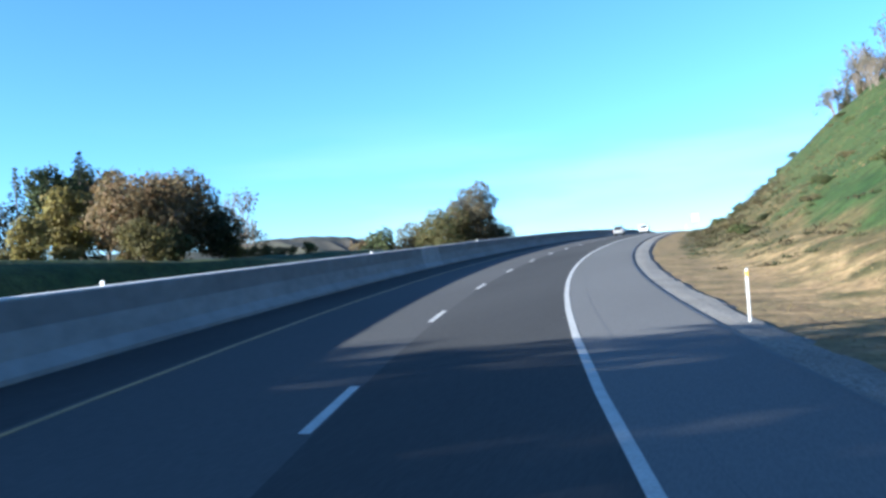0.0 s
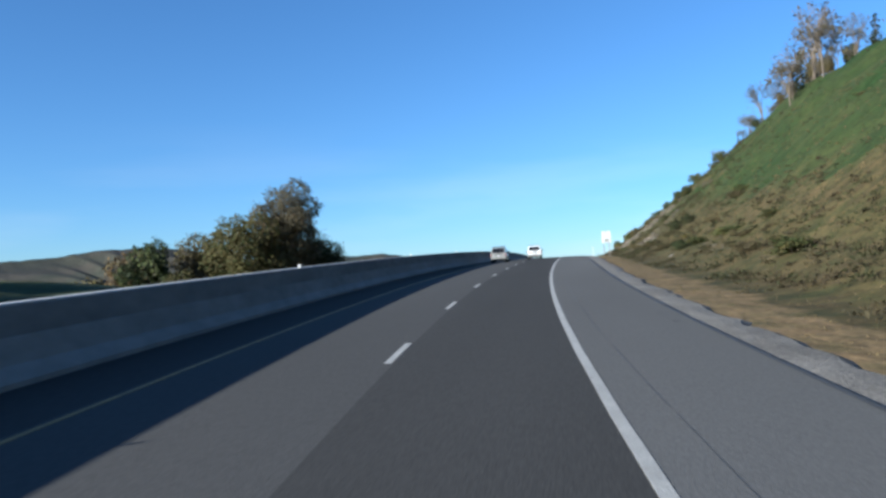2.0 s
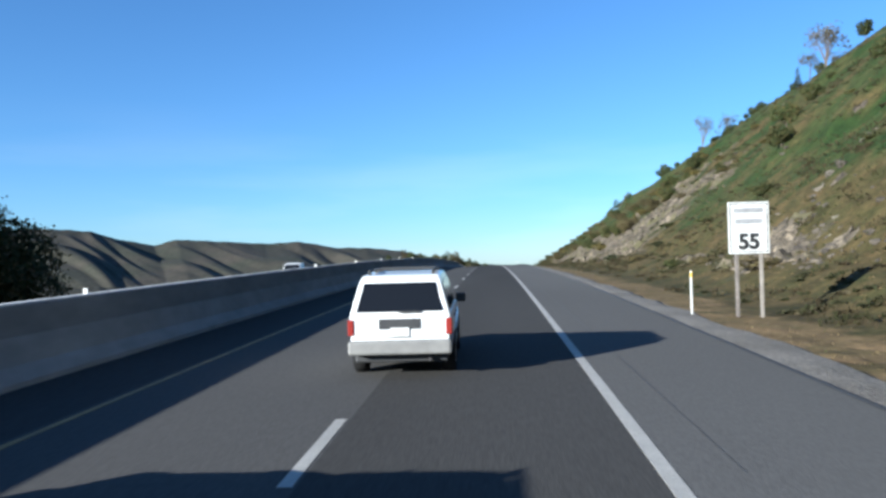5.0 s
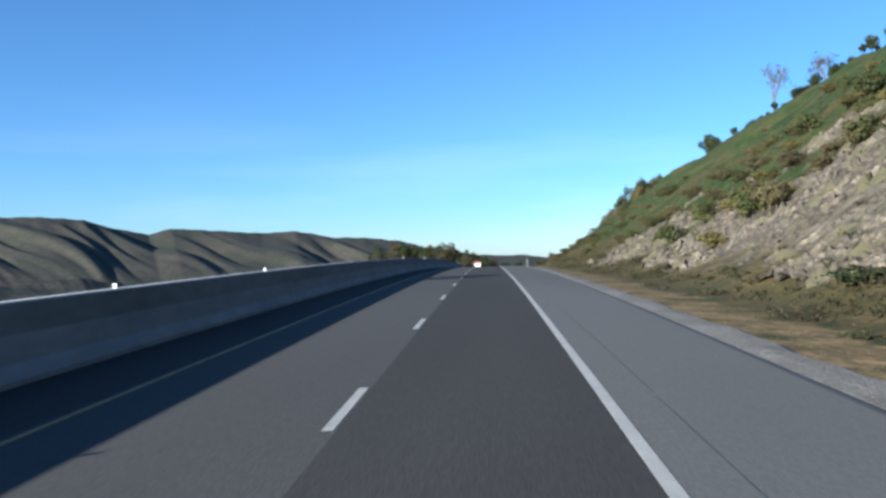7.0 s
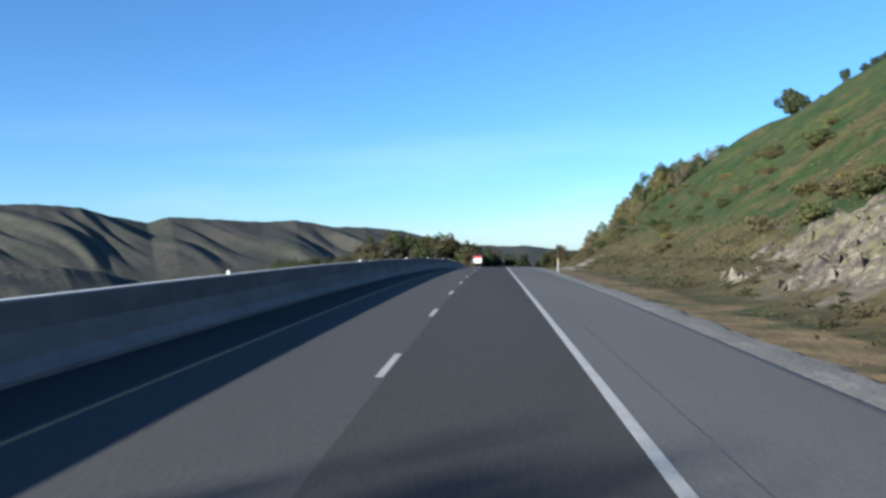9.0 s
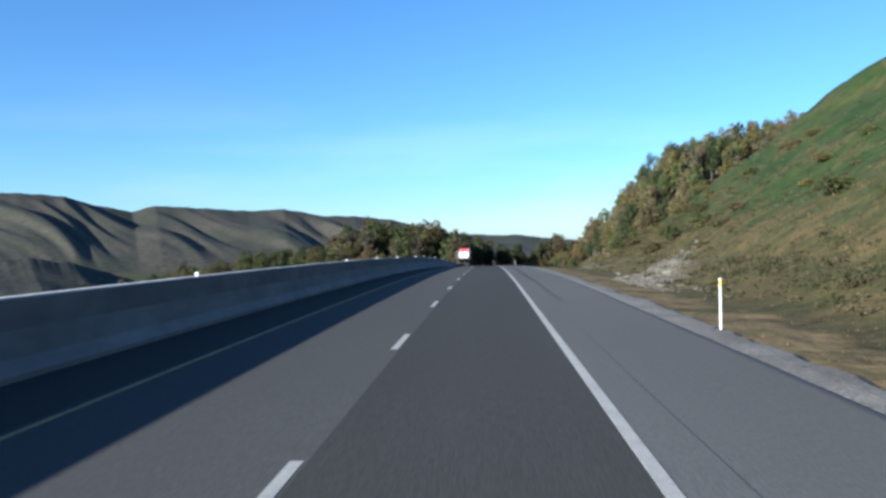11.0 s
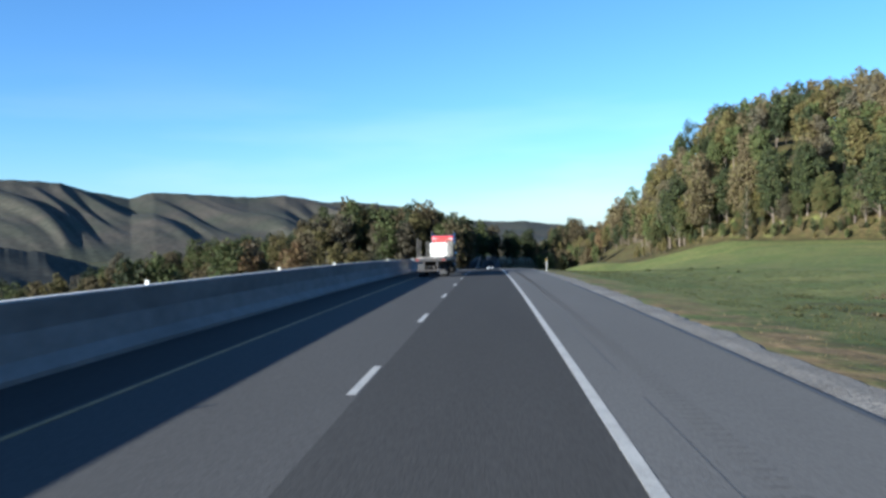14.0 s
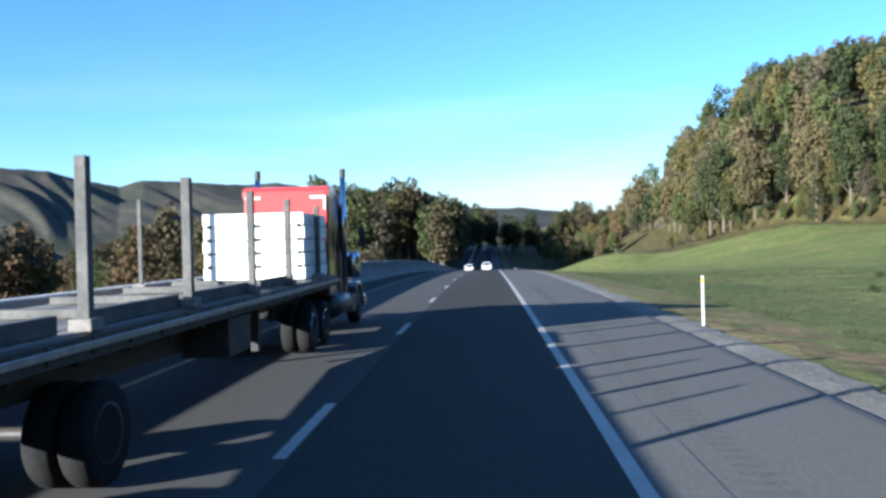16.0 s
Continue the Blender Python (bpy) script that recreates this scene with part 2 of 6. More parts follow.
def paint(name, colour, rough=0.3, metal=0.0, coat=0.6):
    m = material(name, colour, rough, metal, second=tuple(c * 0.88 for c in colour), scale=1.5, fine=(9, 0.06))
    m.node_tree.nodes["Principled BSDF"].inputs["Coat Weight"].default_value = coat
    return m


PAINT_WHITE = paint("car_paint_white", (0.72, 0.72, 0.7))
PAINT_SILVER = paint("car_paint_silver", (0.27, 0.262, 0.24), 0.4, 0.4)
PAINT_RED = paint("truck_paint_red", (0.5, 0.045, 0.035))
PAINT_MAROON = paint("truck_paint_maroon", (0.055, 0.022, 0.02))
CAR_GLASS = material("tinted_glass", (0.008, 0.009, 0.011), 0.06, spec=0.3)
BLACK_PLASTIC = material("black_plastic", (0.022, 0.022, 0.023), 0.6, second=(0.03, 0.03, 0.03), scale=5)
GREY_PLASTIC = material("grey_plastic", (0.2, 0.195, 0.18), 0.55, second=(0.15, 0.145, 0.135), scale=3)
RUBBER = material("tyre_rubber", (0.013, 0.013, 0.013), 0.9, second=(0.02, 0.019, 0.018), scale=6, fine=(40, 0.2), spec=0.15)
CHROME = material("chrome", (0.62, 0.62, 0.62), 0.15, 1.0)
STEEL_DARK = material("dark_frame_steel", (0.03, 0.03, 0.032), 0.6, 0.3, second=(0.055, 0.045, 0.038), scale=3, fine=(20, 0.2))
TANK = material("dull_tank_metal", (0.12, 0.118, 0.112), 0.45, 0.7, second=(0.085, 0.08, 0.075), scale=4, fine=(15, 0.15))
STEEL = material("galvanised_steel", (0.36, 0.36, 0.36), 0.5, 0.8, second=(0.27, 0.27, 0.27), scale=6)
TAIL_RED = material("tail_light_red", (0.2, 0.025, 0.02), 0.2)
LIGHT_CLEAR = material("lamp_lens_clear", (0.6, 0.6, 0.58), 0.12)
TIMBER = material("weathered_deck_board", (0.15, 0.13, 0.11), 0.85, second=(0.21, 0.186, 0.16), scale=2.0, fine=(12, 0.2), bump=0.3, bump_scale=15, vary=0.22, per="object", stretch=(1, 0.15, 1))
CRATE_WHITE = material("white_boards", (0.82, 0.8, 0.74), 0.6, second=(0.76, 0.73, 0.66), scale=2.5, fine=(10, 0.08), vary=0.06, per="object")
STAKE = material("stake_timber_dark", (0.06, 0.056, 0.05), 0.8, second=(0.1, 0.092, 0.08), scale=3, fine=(15, 0.25))
SIGN_WHITE = material("sign_sheeting_white", (0.5, 0.49, 0.46), 0.45, second=(0.6, 0.6, 0.57), scale=3)
SIGN_GREY = material("sign_lettering", (0.2, 0.2, 0.2), 0.5, second=(0.3, 0.3, 0.3), scale=9)
SIGN_BLACK = material("sign_black", (0.02, 0.02, 0.02), 0.5)


# ---- the road's line: plan curvature and grade along its length s, in metres ----
TURN = (3.373, 3.097, 2.82, 2.0, 1.459, 0.811, 0.025, -0.016, -0.065, -0.037, -0.042, 0.056, 0.182, 0.084, -0.082, -0.092, -0.09, -0.035, 0.046, 0.08, 0.041, 0.011, 0.0)
GRADE = (4.431, 4.431, 4.905, 4.861, 4.192, 3.119, 2.36, 1.586, 0.642, -0.224, -0.918, -1.925, -2.605, -3.418, -4.578, -5.675, -7.2, -8.2, -8.2, -7.0, -5.0, -2.5, 0.0)
STEP = 2.0
S = np.arange(-300.0, 1200.0, STEP)
S_FIT = -20.0
curve = np.where(S < S_FIT, np.where(S > -120, 0.003373, 0.0), np.interp(S, S_FIT + 30.0 * np.arange(len(TURN)), np.array(TURN) * 1e-3))
grade = np.interp(S, S_FIT + 40.0 * np.arange(len(GRADE)), np.array(GRADE) * 1e-2)
HEAD = np.cumsum(curve) * STEP
BANK = np.convolve(np.clip(curve / 0.0033, 0, 1) * 0.045, np.ones(15) / 15, "same")   # the bend is banked, down to its inside
ZERO = int((440.0 - S[0]) / STEP)
HEAD -= HEAD[ZERO]
RX, RY, RZ = np.cumsum(np.sin(HEAD)) * STEP, np.cumsum(np.cos(HEAD)) * STEP, np.cumsum(grade) * STEP
RX, RY, RZ = RX - RX[ZERO], RY - RY[ZERO], RZ - RZ[ZERO]


def on_road(s, d, h=0.0):
    """World places of points s along the lane line and d to its right, h above the road."""
    s, d, h = np.broadcast_arrays(np.asarray(s, float), np.asarray(d, float), np.asarray(h, float))
    th = np.interp(s, S, HEAD) * np.clip(1.0 - (np.abs(d) - 90.0) / 250.0, 0.0, 1.0)
    return np.stack([np.interp(s, S, RX) + d * np.cos(th), np.interp(s, S, RY) - d * np.sin(th), np.interp(s, S, RZ) + h - np.interp(s, S, BANK) * np.clip(d, -8.0, 8.0)], -1)


def road_pose(s, d, h=0.0, turn=0.0):
    """A pose on the road that faces along it."""
    p = on_road(s, d, h)
    tilt = math.degrees(math.atan(np.interp(s, S, grade)))
    return pose(p[0], p[1], p[2], tilt, 0, -math.degrees(np.interp(s, S, HEAD)) + turn)


def smooth(a, b, x):
    u = np.clip((np.asarray(x, float) - a) / (b - a), 0, 1)
    return u * u * (3 - 2 * u)


rng = np.random.default_rng(7)
WAVES = [(rng.uniform(0, 6.28), rng.uniform(0, 6.28), rng.uniform(0, 6.28), 1.0 / 2 ** (k // 4), 0.02 * 2 ** (k // 4)) for k in range(20)]


def rolling(x, y, f=1.0):
    """Smooth uneven ground, about -1 to 1."""
    out = 0
    for a, b, c, amp, fr in WAVES:
        out = out + amp * np.sin((x * math.cos(a) + y * math.sin(a)) * fr * f * 6.28 + b + 1.5 * np.sin((y * math.cos(c) - x * math.sin(c)) * fr * f * 3.1 + c))
    return out / 4.0


def terrain(s, d):
    """Height of the ground above the road at (s, d)."""
    s, d = np.asarray(s, float), np.asarray(d, float)
    x, y = s, d
    base = np.interp(d, (-6.9, -6.2, 6.95, 7.0, 8.3, 11.0, 13.5, 17.0), (-0.4, -0.4, -0.35, -0.3, -0.22, -0.33, -0.5, 0.3))
    # cut slope beside the road, with its end towards the meadow
    face = np.interp(s, (-60, 60, 150, 195, 250, 300, 340, 400, 440), (0.6, 0.8, 0.88, 0.93, 0.88, 0.78, 0.73, 0.72, 0.72))
    top = np.interp(s, (-60, 60, 150, 190, 230, 290, 330, 370, 403, 440, 520), (14, 19, 21, 26.5, 29, 28, 32, 31.5, 29.5, 27, 27))
    rise = np.maximum(d - 17.0, 0)
    ramp = face * rise
    brow = top + 0.16 * (rise - top / face)
    cut = -2.2 * np.logaddexp(-ramp / 2.2, -brow / 2.2)
    toe = 0.9 * smooth(10.8, 16.5, d) * (1 - smooth(17, 27, d))
    cut = cut + toe + smooth(18, 32, d) * (0.9 * rolling(x, y, 1.2) + 0.45 * rolling(y + 40, x, 4.0))
    end = 1.0 - smooth(-1, 1, (s - (447 + 0.7 * (d - 22))) / 12.0)
    meadow_d = np.interp(d, (8.3, 14, 22, 30, 40), (-0.15, -0.5, -0.95, -0.9, -0.7))
    zr = np.interp(s, S, RZ)
    level = -4.6 + 0.9 * rolling(x, y, 0.5) - zr
    meadow = meadow_d + smooth(34, 90, d) * (level - meadow_d) + smooth(14, 26, d) * 0.25 * rolling(x, y, 2.0)
    # wooded hill beyond the meadow
    wx, wy = d, s - 440.0
    front = (wx - 45) * 0.75 + (wy - 335) * 0.66
    wood = np.clip(np.minimum((wx - 78) * 1.6, 0.8 * front), 0, None)
    meadow = meadow + np.where(wood < 45, 0.8 * wood, 36 + 0.25 * (wood - 45)) * (1 - smooth(435, 560, wy))
    # grassy knoll near the far bend
    meadow = meadow + 5.5 * np.exp(-(((wx - 40) / 14) ** 2 + ((wy - 318) / 26) ** 2))
    right = np.where(d < 17, base + end * toe + (1 - end) * np.where(d > 8.3, meadow_d - base, 0), 0)
    right = np.where(d >= 17, end * (cut + 0.3) + (1 - end) * meadow, right)
    # left: the lower carriageway, a bank at first, then a drop into the valley
    low = np.interp(d, (-24.0, -22.0, -7.2, -6.9), (-0.62, -0.57, -0.5, -0.4))
    out = np.maximum(-24.0 - d, 0)
    lip = np.interp(s, (30, 45, 55, 65, 78, 90, 110), (3.4, 3.2, 2.9, 2.4, 1.6, 0.8, 0.6))
    bank = np.minimum(1.1 * out, lip + smooth(6, 18, out) * (2.0 - lip)) + 0.012 * out + smooth(0, 8, out) * 0.3 * rolling(x, y, 2.0)
    bank = bank + smooth(20, -40, s) * np.minimum(0.35 * np.maximum(out - 4, 0), 7)
    drop_a = -0.7 * smooth(0, 6, out) - 0.2 * np.minimum(out, 60) - 0.3 * np.maximum(out - 60, 0)
    drop_b = -0.7 * smooth(0, 6, out) - 0.42 * np.minimum(out, 55) - 0.16 * np.clip(out - 55, 0, 220)
    drop = drop_a + smooth(250, 300, s) * (drop_b - drop_a)
    drop = np.maximum(drop, -75 + 0 * out)
    # wooded spur on the left, beyond the bend
    spur_level = -13 - zr - np.interp(-d, (0, 20, 70, 140, 200, 300), (2, 0, 2, 9, 18, 40))
    drop = drop + smooth(730, 800, s) * smooth(6, 22, out + 16) * (spur_level - drop)
    left = low + np.where(out > 0, bank + smooth(128, 175, s) * (drop - bank), 0)
    left = left + smooth(26, 60, -d) * 0.5 * rolling(x, y, 1.0)
    h = np.where(d < -6.55, left, right)
    far = smooth(350, 1500, np.abs(d)) + smooth(1000, 1800, np.abs(s - 300))
    return h * np.clip(1 - far, 0, 1) + np.clip(far, 0, 1) * (-70 - zr)


def mesh_object(name, verts, faces, mats, parent=None, label="", smooth_shade=False, index=None):
    me = bpy.data.meshes.new(name)
    me.from_pydata([tuple(v) for v in verts], [], [tuple(f) for f in faces])
    for m in (mats if isinstance(mats, (list, tuple)) else [mats]):
        me.materials.append(m)
    if index is not None:
        me.polygons.foreach_set("material_index", np.asarray(index, dtype=np.int32))
    if smooth_shade:
        me.polygons.foreach_set("use_smooth", np.ones(len(me.polygons), dtype=bool))
    me.update()
    ob = new(name, me)
    if parent is not None:
        ob.parent = parent
    if label:
        ob["label"] = label
    return ob


def grid_faces(rows, cols):
    i = np.arange(rows - 1)[:, None] * cols + np.arange(cols - 1)[None, :]
    i = i.ravel()
    return np.stack([i, i + 1, i + cols + 1, i + cols], -1)


def sweep(name, s, profile, mat, parent=None, label="", closed=False):
    """A strip or bar along the road: profile is a list of (d, h)."""
    s = np.asarray(s, float)
    pr = list(profile) + ([profile[0]] if closed else [])
    pts = np.stack([on_road(s, d, h) for d, h in pr], 1)
    faces = grid_faces(len(s), len(pr))
    return mesh_object(name, pts.reshape(-1, 3), faces, mat, parent, label)


def slab(name, s0, s1, d0, d1, h, mat, parent, label="", step=6.0):
    """A thin flat piece on the road, with its edges."""
    n = max(2, int((s1 - s0) / step) + 1)
    return sweep(name, np.linspace(s0, s1, n), [(d0, 0.0), (d0, h), (d1, h), (d1, 0.0)], mat, parent, label)


def to_road(x, y):
    """The (s, d) of a world place near the road."""
    i = int(np.argmin((RX - x) ** 2 + (RY - y) ** 2))
    t = HEAD[i]
    return S[i] + (x - RX[i]) * math.sin(t) + (y - RY[i]) * math.cos(t), (x - RX[i]) * math.cos(t) - (y - RY[i]) * math.sin(t)

# ---- ground: one sheet to the horizon ----
def ground_material():
    m = bpy.data.materials.new("ground_cover")
    m.use_nodes = True
    nt = m.node_tree
    bsdf = nt.nodes["Principled BSDF"]
    bsdf.inputs["Roughness"].default_value = 0.95
    bsdf.inputs["Specular IOR Level"].default_value = 0.15
    tc = nt.nodes.new("ShaderNodeTexCoord")
    cover = nt.nodes.new("ShaderNodeAttribute")
    cover.attribute_name = "cover"
    sep = nt.nodes.new("ShaderNodeSeparateColor")
    nt.links.new(cover.outputs["Color"], sep.inputs[0])

    def noise_mix(a, b, scale, lo=0.38, hi=0.62, detail=8):
        n = nt.nodes.new("ShaderNodeTexNoise")
        n.inputs["Scale"].default_value, n.inputs["Detail"].default_value = scale, detail
        n.inputs["Roughness"].default_value = 0.65
        nt.links.new(tc.outputs["Object"], n.inputs["Vector"])
        r = nt.nodes.new("ShaderNodeValToRGB")
        r.color_ramp.elements[0].position, r.color_ramp.elements[1].position = lo, hi
        r.color_ramp.elements[0].color, r.color_ramp.elements[1].color = (*a, 1), (*b, 1)
        nt.links.new(n.outputs["Fac"], r.inputs["Fac"])
        return r.outputs["Color"]

    def mix(fac, a, b):
        x = nt.nodes.new("ShaderNodeMix")
        x.data_type = "RGBA"
        nt.links.new(fac, x.inputs["Factor"])
        nt.links.new(a, x.inputs["A"])
        nt.links.new(b, x.inputs["B"])
        return x.outputs["Result"]

    def ragged(fac, scale):
        n = nt.nodes.new("ShaderNodeTexNoise")
        n.inputs["Scale"].default_value, n.inputs["Detail"].default_value = scale, 6
        nt.links.new(tc.outputs["Object"], n.inputs["Vector"])
        a = nt.nodes.new("ShaderNodeMath")
        a.operation = "MULTIPLY_ADD"
        nt.links.new(n.outputs["Fac"], a.inputs[0])
        a.inputs[1].default_value, a.inputs[2].default_value = 1.6, -0.8
        b = nt.nodes.new("ShaderNodeMath")
        nt.links.new(a.outputs[0], b.inputs[0])
        nt.links.new(fac, b.inputs[1])
        r = nt.nodes.new("ShaderNodeMapRange")
        r.inputs["From Min"].default_value, r.inputs["From Max"].default_value = 0.35, 0.65
        nt.links.new(b.outputs[0], r.inputs["Value"])
        return r.outputs["Result"]

    grass = noise_mix((0.01647, 0.0352, 0.007315), (0.04435, 0.0512, 0.01463), 0.11, 0.34, 0.66)
    dry = noise_mix((0.2125, 0.1391, 0.066), (0.1313, 0.0969, 0.042), 0.7)
    rock = noise_mix((0.15, 0.1241, 0.09135), (0.07, 0.05539, 0.03654), 0.8)
    brush = noise_mix((0.08378, 0.05936, 0.0245), (0.03808, 0.03901, 0.0119), 0.4, 0.35, 0.65)
    lush = noise_mix((0.0864, 0.1093, 0.02725), (0.1382, 0.1344, 0.04134), 0.12)
    c = mix(cover.outputs["Alpha"], grass, lush)
    c = mix(ragged(sep.outputs[2], 0.22), c, brush)
    c = mix(ragged(sep.outputs[0], 0.5), c, dry)
    c = mix(ragged(sep.outputs[1], 0.4), c, rock)
    for scale, low, high in ((0.9, 0.72, 1.28), (5.0, 0.7, 1.3)):
        n = nt.nodes.new("ShaderNodeTexNoise")
        n.inputs["Scale"].default_value, n.inputs["Detail"].default_value = scale, 6
        nt.links.new(tc.outputs["Object"], n.inputs["Vector"])
        r = nt.nodes.new("ShaderNodeMapRange")
        r.inputs["From Min"].default_value, r.inputs["From Max"].default_value = 0.32, 0.68
        r.inputs["To Min"].default_value, r.inputs["To Max"].default_value = low, high
        nt.links.new(n.outputs["Fac"], r.inputs["Value"])
        hv = nt.nodes.new("ShaderNodeHueSaturation")
        nt.links.new(r.outputs["Result"], hv.inputs["Value"])
        nt.links.new(c, hv.inputs["Color"])
        c = hv.outputs["Color"]
    nt.links.new(c, bsdf.inputs["Base Color"])
    nb = nt.nodes.new("ShaderNodeTexNoise")
    nb.inputs["Scale"].default_value, nb.inputs["Detail"].default_value = 2.2, 8
    nt.links.new(tc.outputs["Object"], nb.inputs["Vector"])
    bp = nt.nodes.new("ShaderNodeBump")
    bp.inputs["Strength"].default_value, bp.inputs["Distance"].default_value = 0.4, 0.25
    nt.links.new(nb.outputs["Fac"], bp.inputs["Height"])
    nt.links.new(bp.outputs["Normal"], bsdf.inputs["Normal"])
    return m


def rocky(s, d):
    """How much bare rock the cut slope shows, 0 to 1."""
    a = 0.95 * np.exp(-(((s - 274) / 20) ** 2 + ((d - 22) / 8) ** 2))
    b = 1.05 * np.exp(-(((s - 312) / 13) ** 2 + ((d - 18.5) / 5.5) ** 2))
    c = 0.9 * np.exp(-(((s - 393) / 8) ** 2 + ((d - 13.5) / 2.6) ** 2))
    e = 0.66 * np.exp(-(((s - 206) / 6) ** 2 + ((d - 16.5) / 2.6) ** 2))
    f = 0.62 * np.exp(-(((s - 284) / 10) ** 2 + ((d - 33 + (s - 284) * 0.3) / 3) ** 2))
    g = 0.2 * np.exp(-(((s - 70) / 30) ** 2 + ((d - 17) / 2.0) ** 2))
    h = 0.5 * np.exp(-(((s - 252) / 8) ** 2 + ((d - 17) / 3) ** 2))
    return np.clip(0.85 * (a + b + c + e + f + g + h), 0, 0.9)


ss = np.unique(np.concatenate([np.arange(-120, 560, 2.5), np.arange(560, 960, 6.0), np.arange(960, 1400, 40.0), np.geomspace(1400, 5200, 12), -np.geomspace(120, 4200, 22)]))
dd = np.unique(np.concatenate([np.arange(7.0, 20, 0.7), np.arange(18, 62, 1.6), np.geomspace(62, 260, 34), np.geomspace(260, 4300, 18),
                               [-6.2, -6.55, 6.0, -2.0, 2.0, 6.95], -np.arange(7.0, 26, 1.5), -np.arange(26, 70, 2.5), -np.geomspace(70, 320, 34), -np.geomspace(320, 4300, 18)]))
sm, dm = np.meshgrid(ss, dd, indexing="ij")
places = on_road(sm, dm, terrain(sm, dm))
over = np.where(sm > S[-1], sm - S[-1], np.where(sm < S[0], sm - S[0], 0.0))
places[..., 1] += over
flat_z = places.reshape(-1, 3)
ground = mesh_object("ground", flat_z, grid_faces(len(ss), len(dd))[:, ::-1], ground_material(), smooth_shade=True)
tagged(ground, "green and straw-coloured grassy verge, cut slope and meadow", "ground", kind="structure")
dry = np.exp(-((dm - 9.6) / np.interp(sm, (20, 60, 330, 420), (3.6, 1.7, 1.9, 1.5))) ** 4) * np.interp(sm, (-40, 120, 330, 420, 520), (0.95, 0.8, 0.62, 0.5, 0.4)) * (dm > 8)
dry = np.maximum(dry, np.interp(sm, (430, 475), (0.6, 0.5)) * np.exp(-((dm - 9.3) / 2.2) ** 4) * (dm > 8))
dry = np.maximum(dry, 0.75 * np.exp(-(((dm - 12) / 4.5) ** 2 + ((sm - 45) / 32) ** 2)))
brush = 0.95 * np.exp(-((dm - 14.5) / np.interp(sm, (60, 120, 260), (4, 7.5, 5))) ** 2) + 0.55 * np.exp(-(((sm - 268) / 55) ** 2 + ((dm - 36) / 16) ** 2)) + 0.3 * np.exp(-(((sm - 205) / 26) ** 2 + ((dm - 24) / 9) ** 2))
brush = brush + 0.42 * np.exp(-(((sm - 150) / 60) ** 2 + ((dm - 20) / 4) ** 2))
brush = brush + 0.62 * np.exp(-((dm - 12.5) / 3.5) ** 2) * smooth(315, 345, sm)
brush = brush * (1 - smooth(430, 462, sm - 0.7 * (dm - 17)))
brush = brush + 0.55 * (dm < -24) * (sm > 130) + 0.75 * smooth(-16, -5, (dm - 45) * 0.73 + (sm - 771) * 0.68) * (dm > 0) + 0.35 * (sm > 330) * (sm < 470) * (dm > 16)
cover = np.stack([np.clip(dry, 0, 1), rocky(sm, dm), np.clip(brush, 0, 1), smooth(425, 470, sm - 0.8 * (dm - 17)) * (dm > 7)], -1)
layer = ground.data.color_attributes.new("cover", "FLOAT_COLOR", "POINT")
layer.data.foreach_set("color", cover.reshape(-1).astype(np.float32))

# ---- road ----
road = tagged(new("road"), "two asphalt lanes with paved shoulders", "road", kind="structure")
long_s = np.arange(-290, 1100, 4.0)


# this strip carries part of the barrier's shade in its asphalt colour
sweep("shoulder", long_s, [(-6.25, 0.0), (-4.0, 0.0)], ASPHALT_INNER_SHADED, road, "asphalt inner shoulder darkened for the barrier's shade")
sweep("lane", long_s, [(-4.0, 0.0), (-3.7, 0.0), (0.12, 0.0)], ASPHALT_OLD, road, "worn lighter grey asphalt lane")
sweep("lane", long_s, [(0.12, 0.0), (3.67, 0.0)], ASPHALT_NEW, road, "darker grey asphalt lane")
sweep("shoulder", long_s, [(3.67, 0.0), (7.0, -0.02), (7.04, -0.12)], ASPHALT_SHOULDER, road, "pale grey asphalt shoulder")
slab("edge_line", -280, 1000, 3.58, 3.75, 0.005, WHITE_LINE, road, "white painted edge line")
slab("edge_line", -280, 1000, -3.9, -3.79, 0.005, YELLOW_LINE, road, "faded yellow painted edge line")
for k in range(-4, 56):
    slab("lane_dash", k * 12.192, k * 12.192 + 3.05, -0.07, 0.08, 0.005, WHITE_LINE, road, step=1.6)
sweep("edge_joint", long_s, [(6.93, -0.012), (7.05, -0.012)], TAR, road, "dark ragged joint at the edge of the asphalt")
gs = np.unique(np.concatenate([np.arange(-200, -10, 4.0), np.arange(-10, 560, 0.7), np.arange(560, 800, 4.0)]))
fray = np.random.default_rng(41).normal(size=len(gs)) * 0.1 + 0.22 * rolling(gs, gs * 0, 4.0)
gcols = [on_road(gs, d + k * fray, h) for d, h, k in ((7.0, -0.085, 0), (7.25, -0.07, 0), (7.7, -0.07, 0.1), (8.25, -0.12, 0.6), (8.75, -0.34, 1.0))]
gravel = mesh_object("gravel_strip", np.stack(gcols, 1).reshape(-1, 3), grid_faces(len(gs), 5), GRAVEL)
tagged(gravel, "strip of pale grey gravel along the paved shoulder", "gravel", kind="structure")
opposite = sweep("opposite_road", long_s, [(-22.0, -0.45), (-7.1, -0.38)], ASPHALT_OLD)
tagged(opposite, "lower asphalt carriageway beyond the barrier", "road", kind="structure")

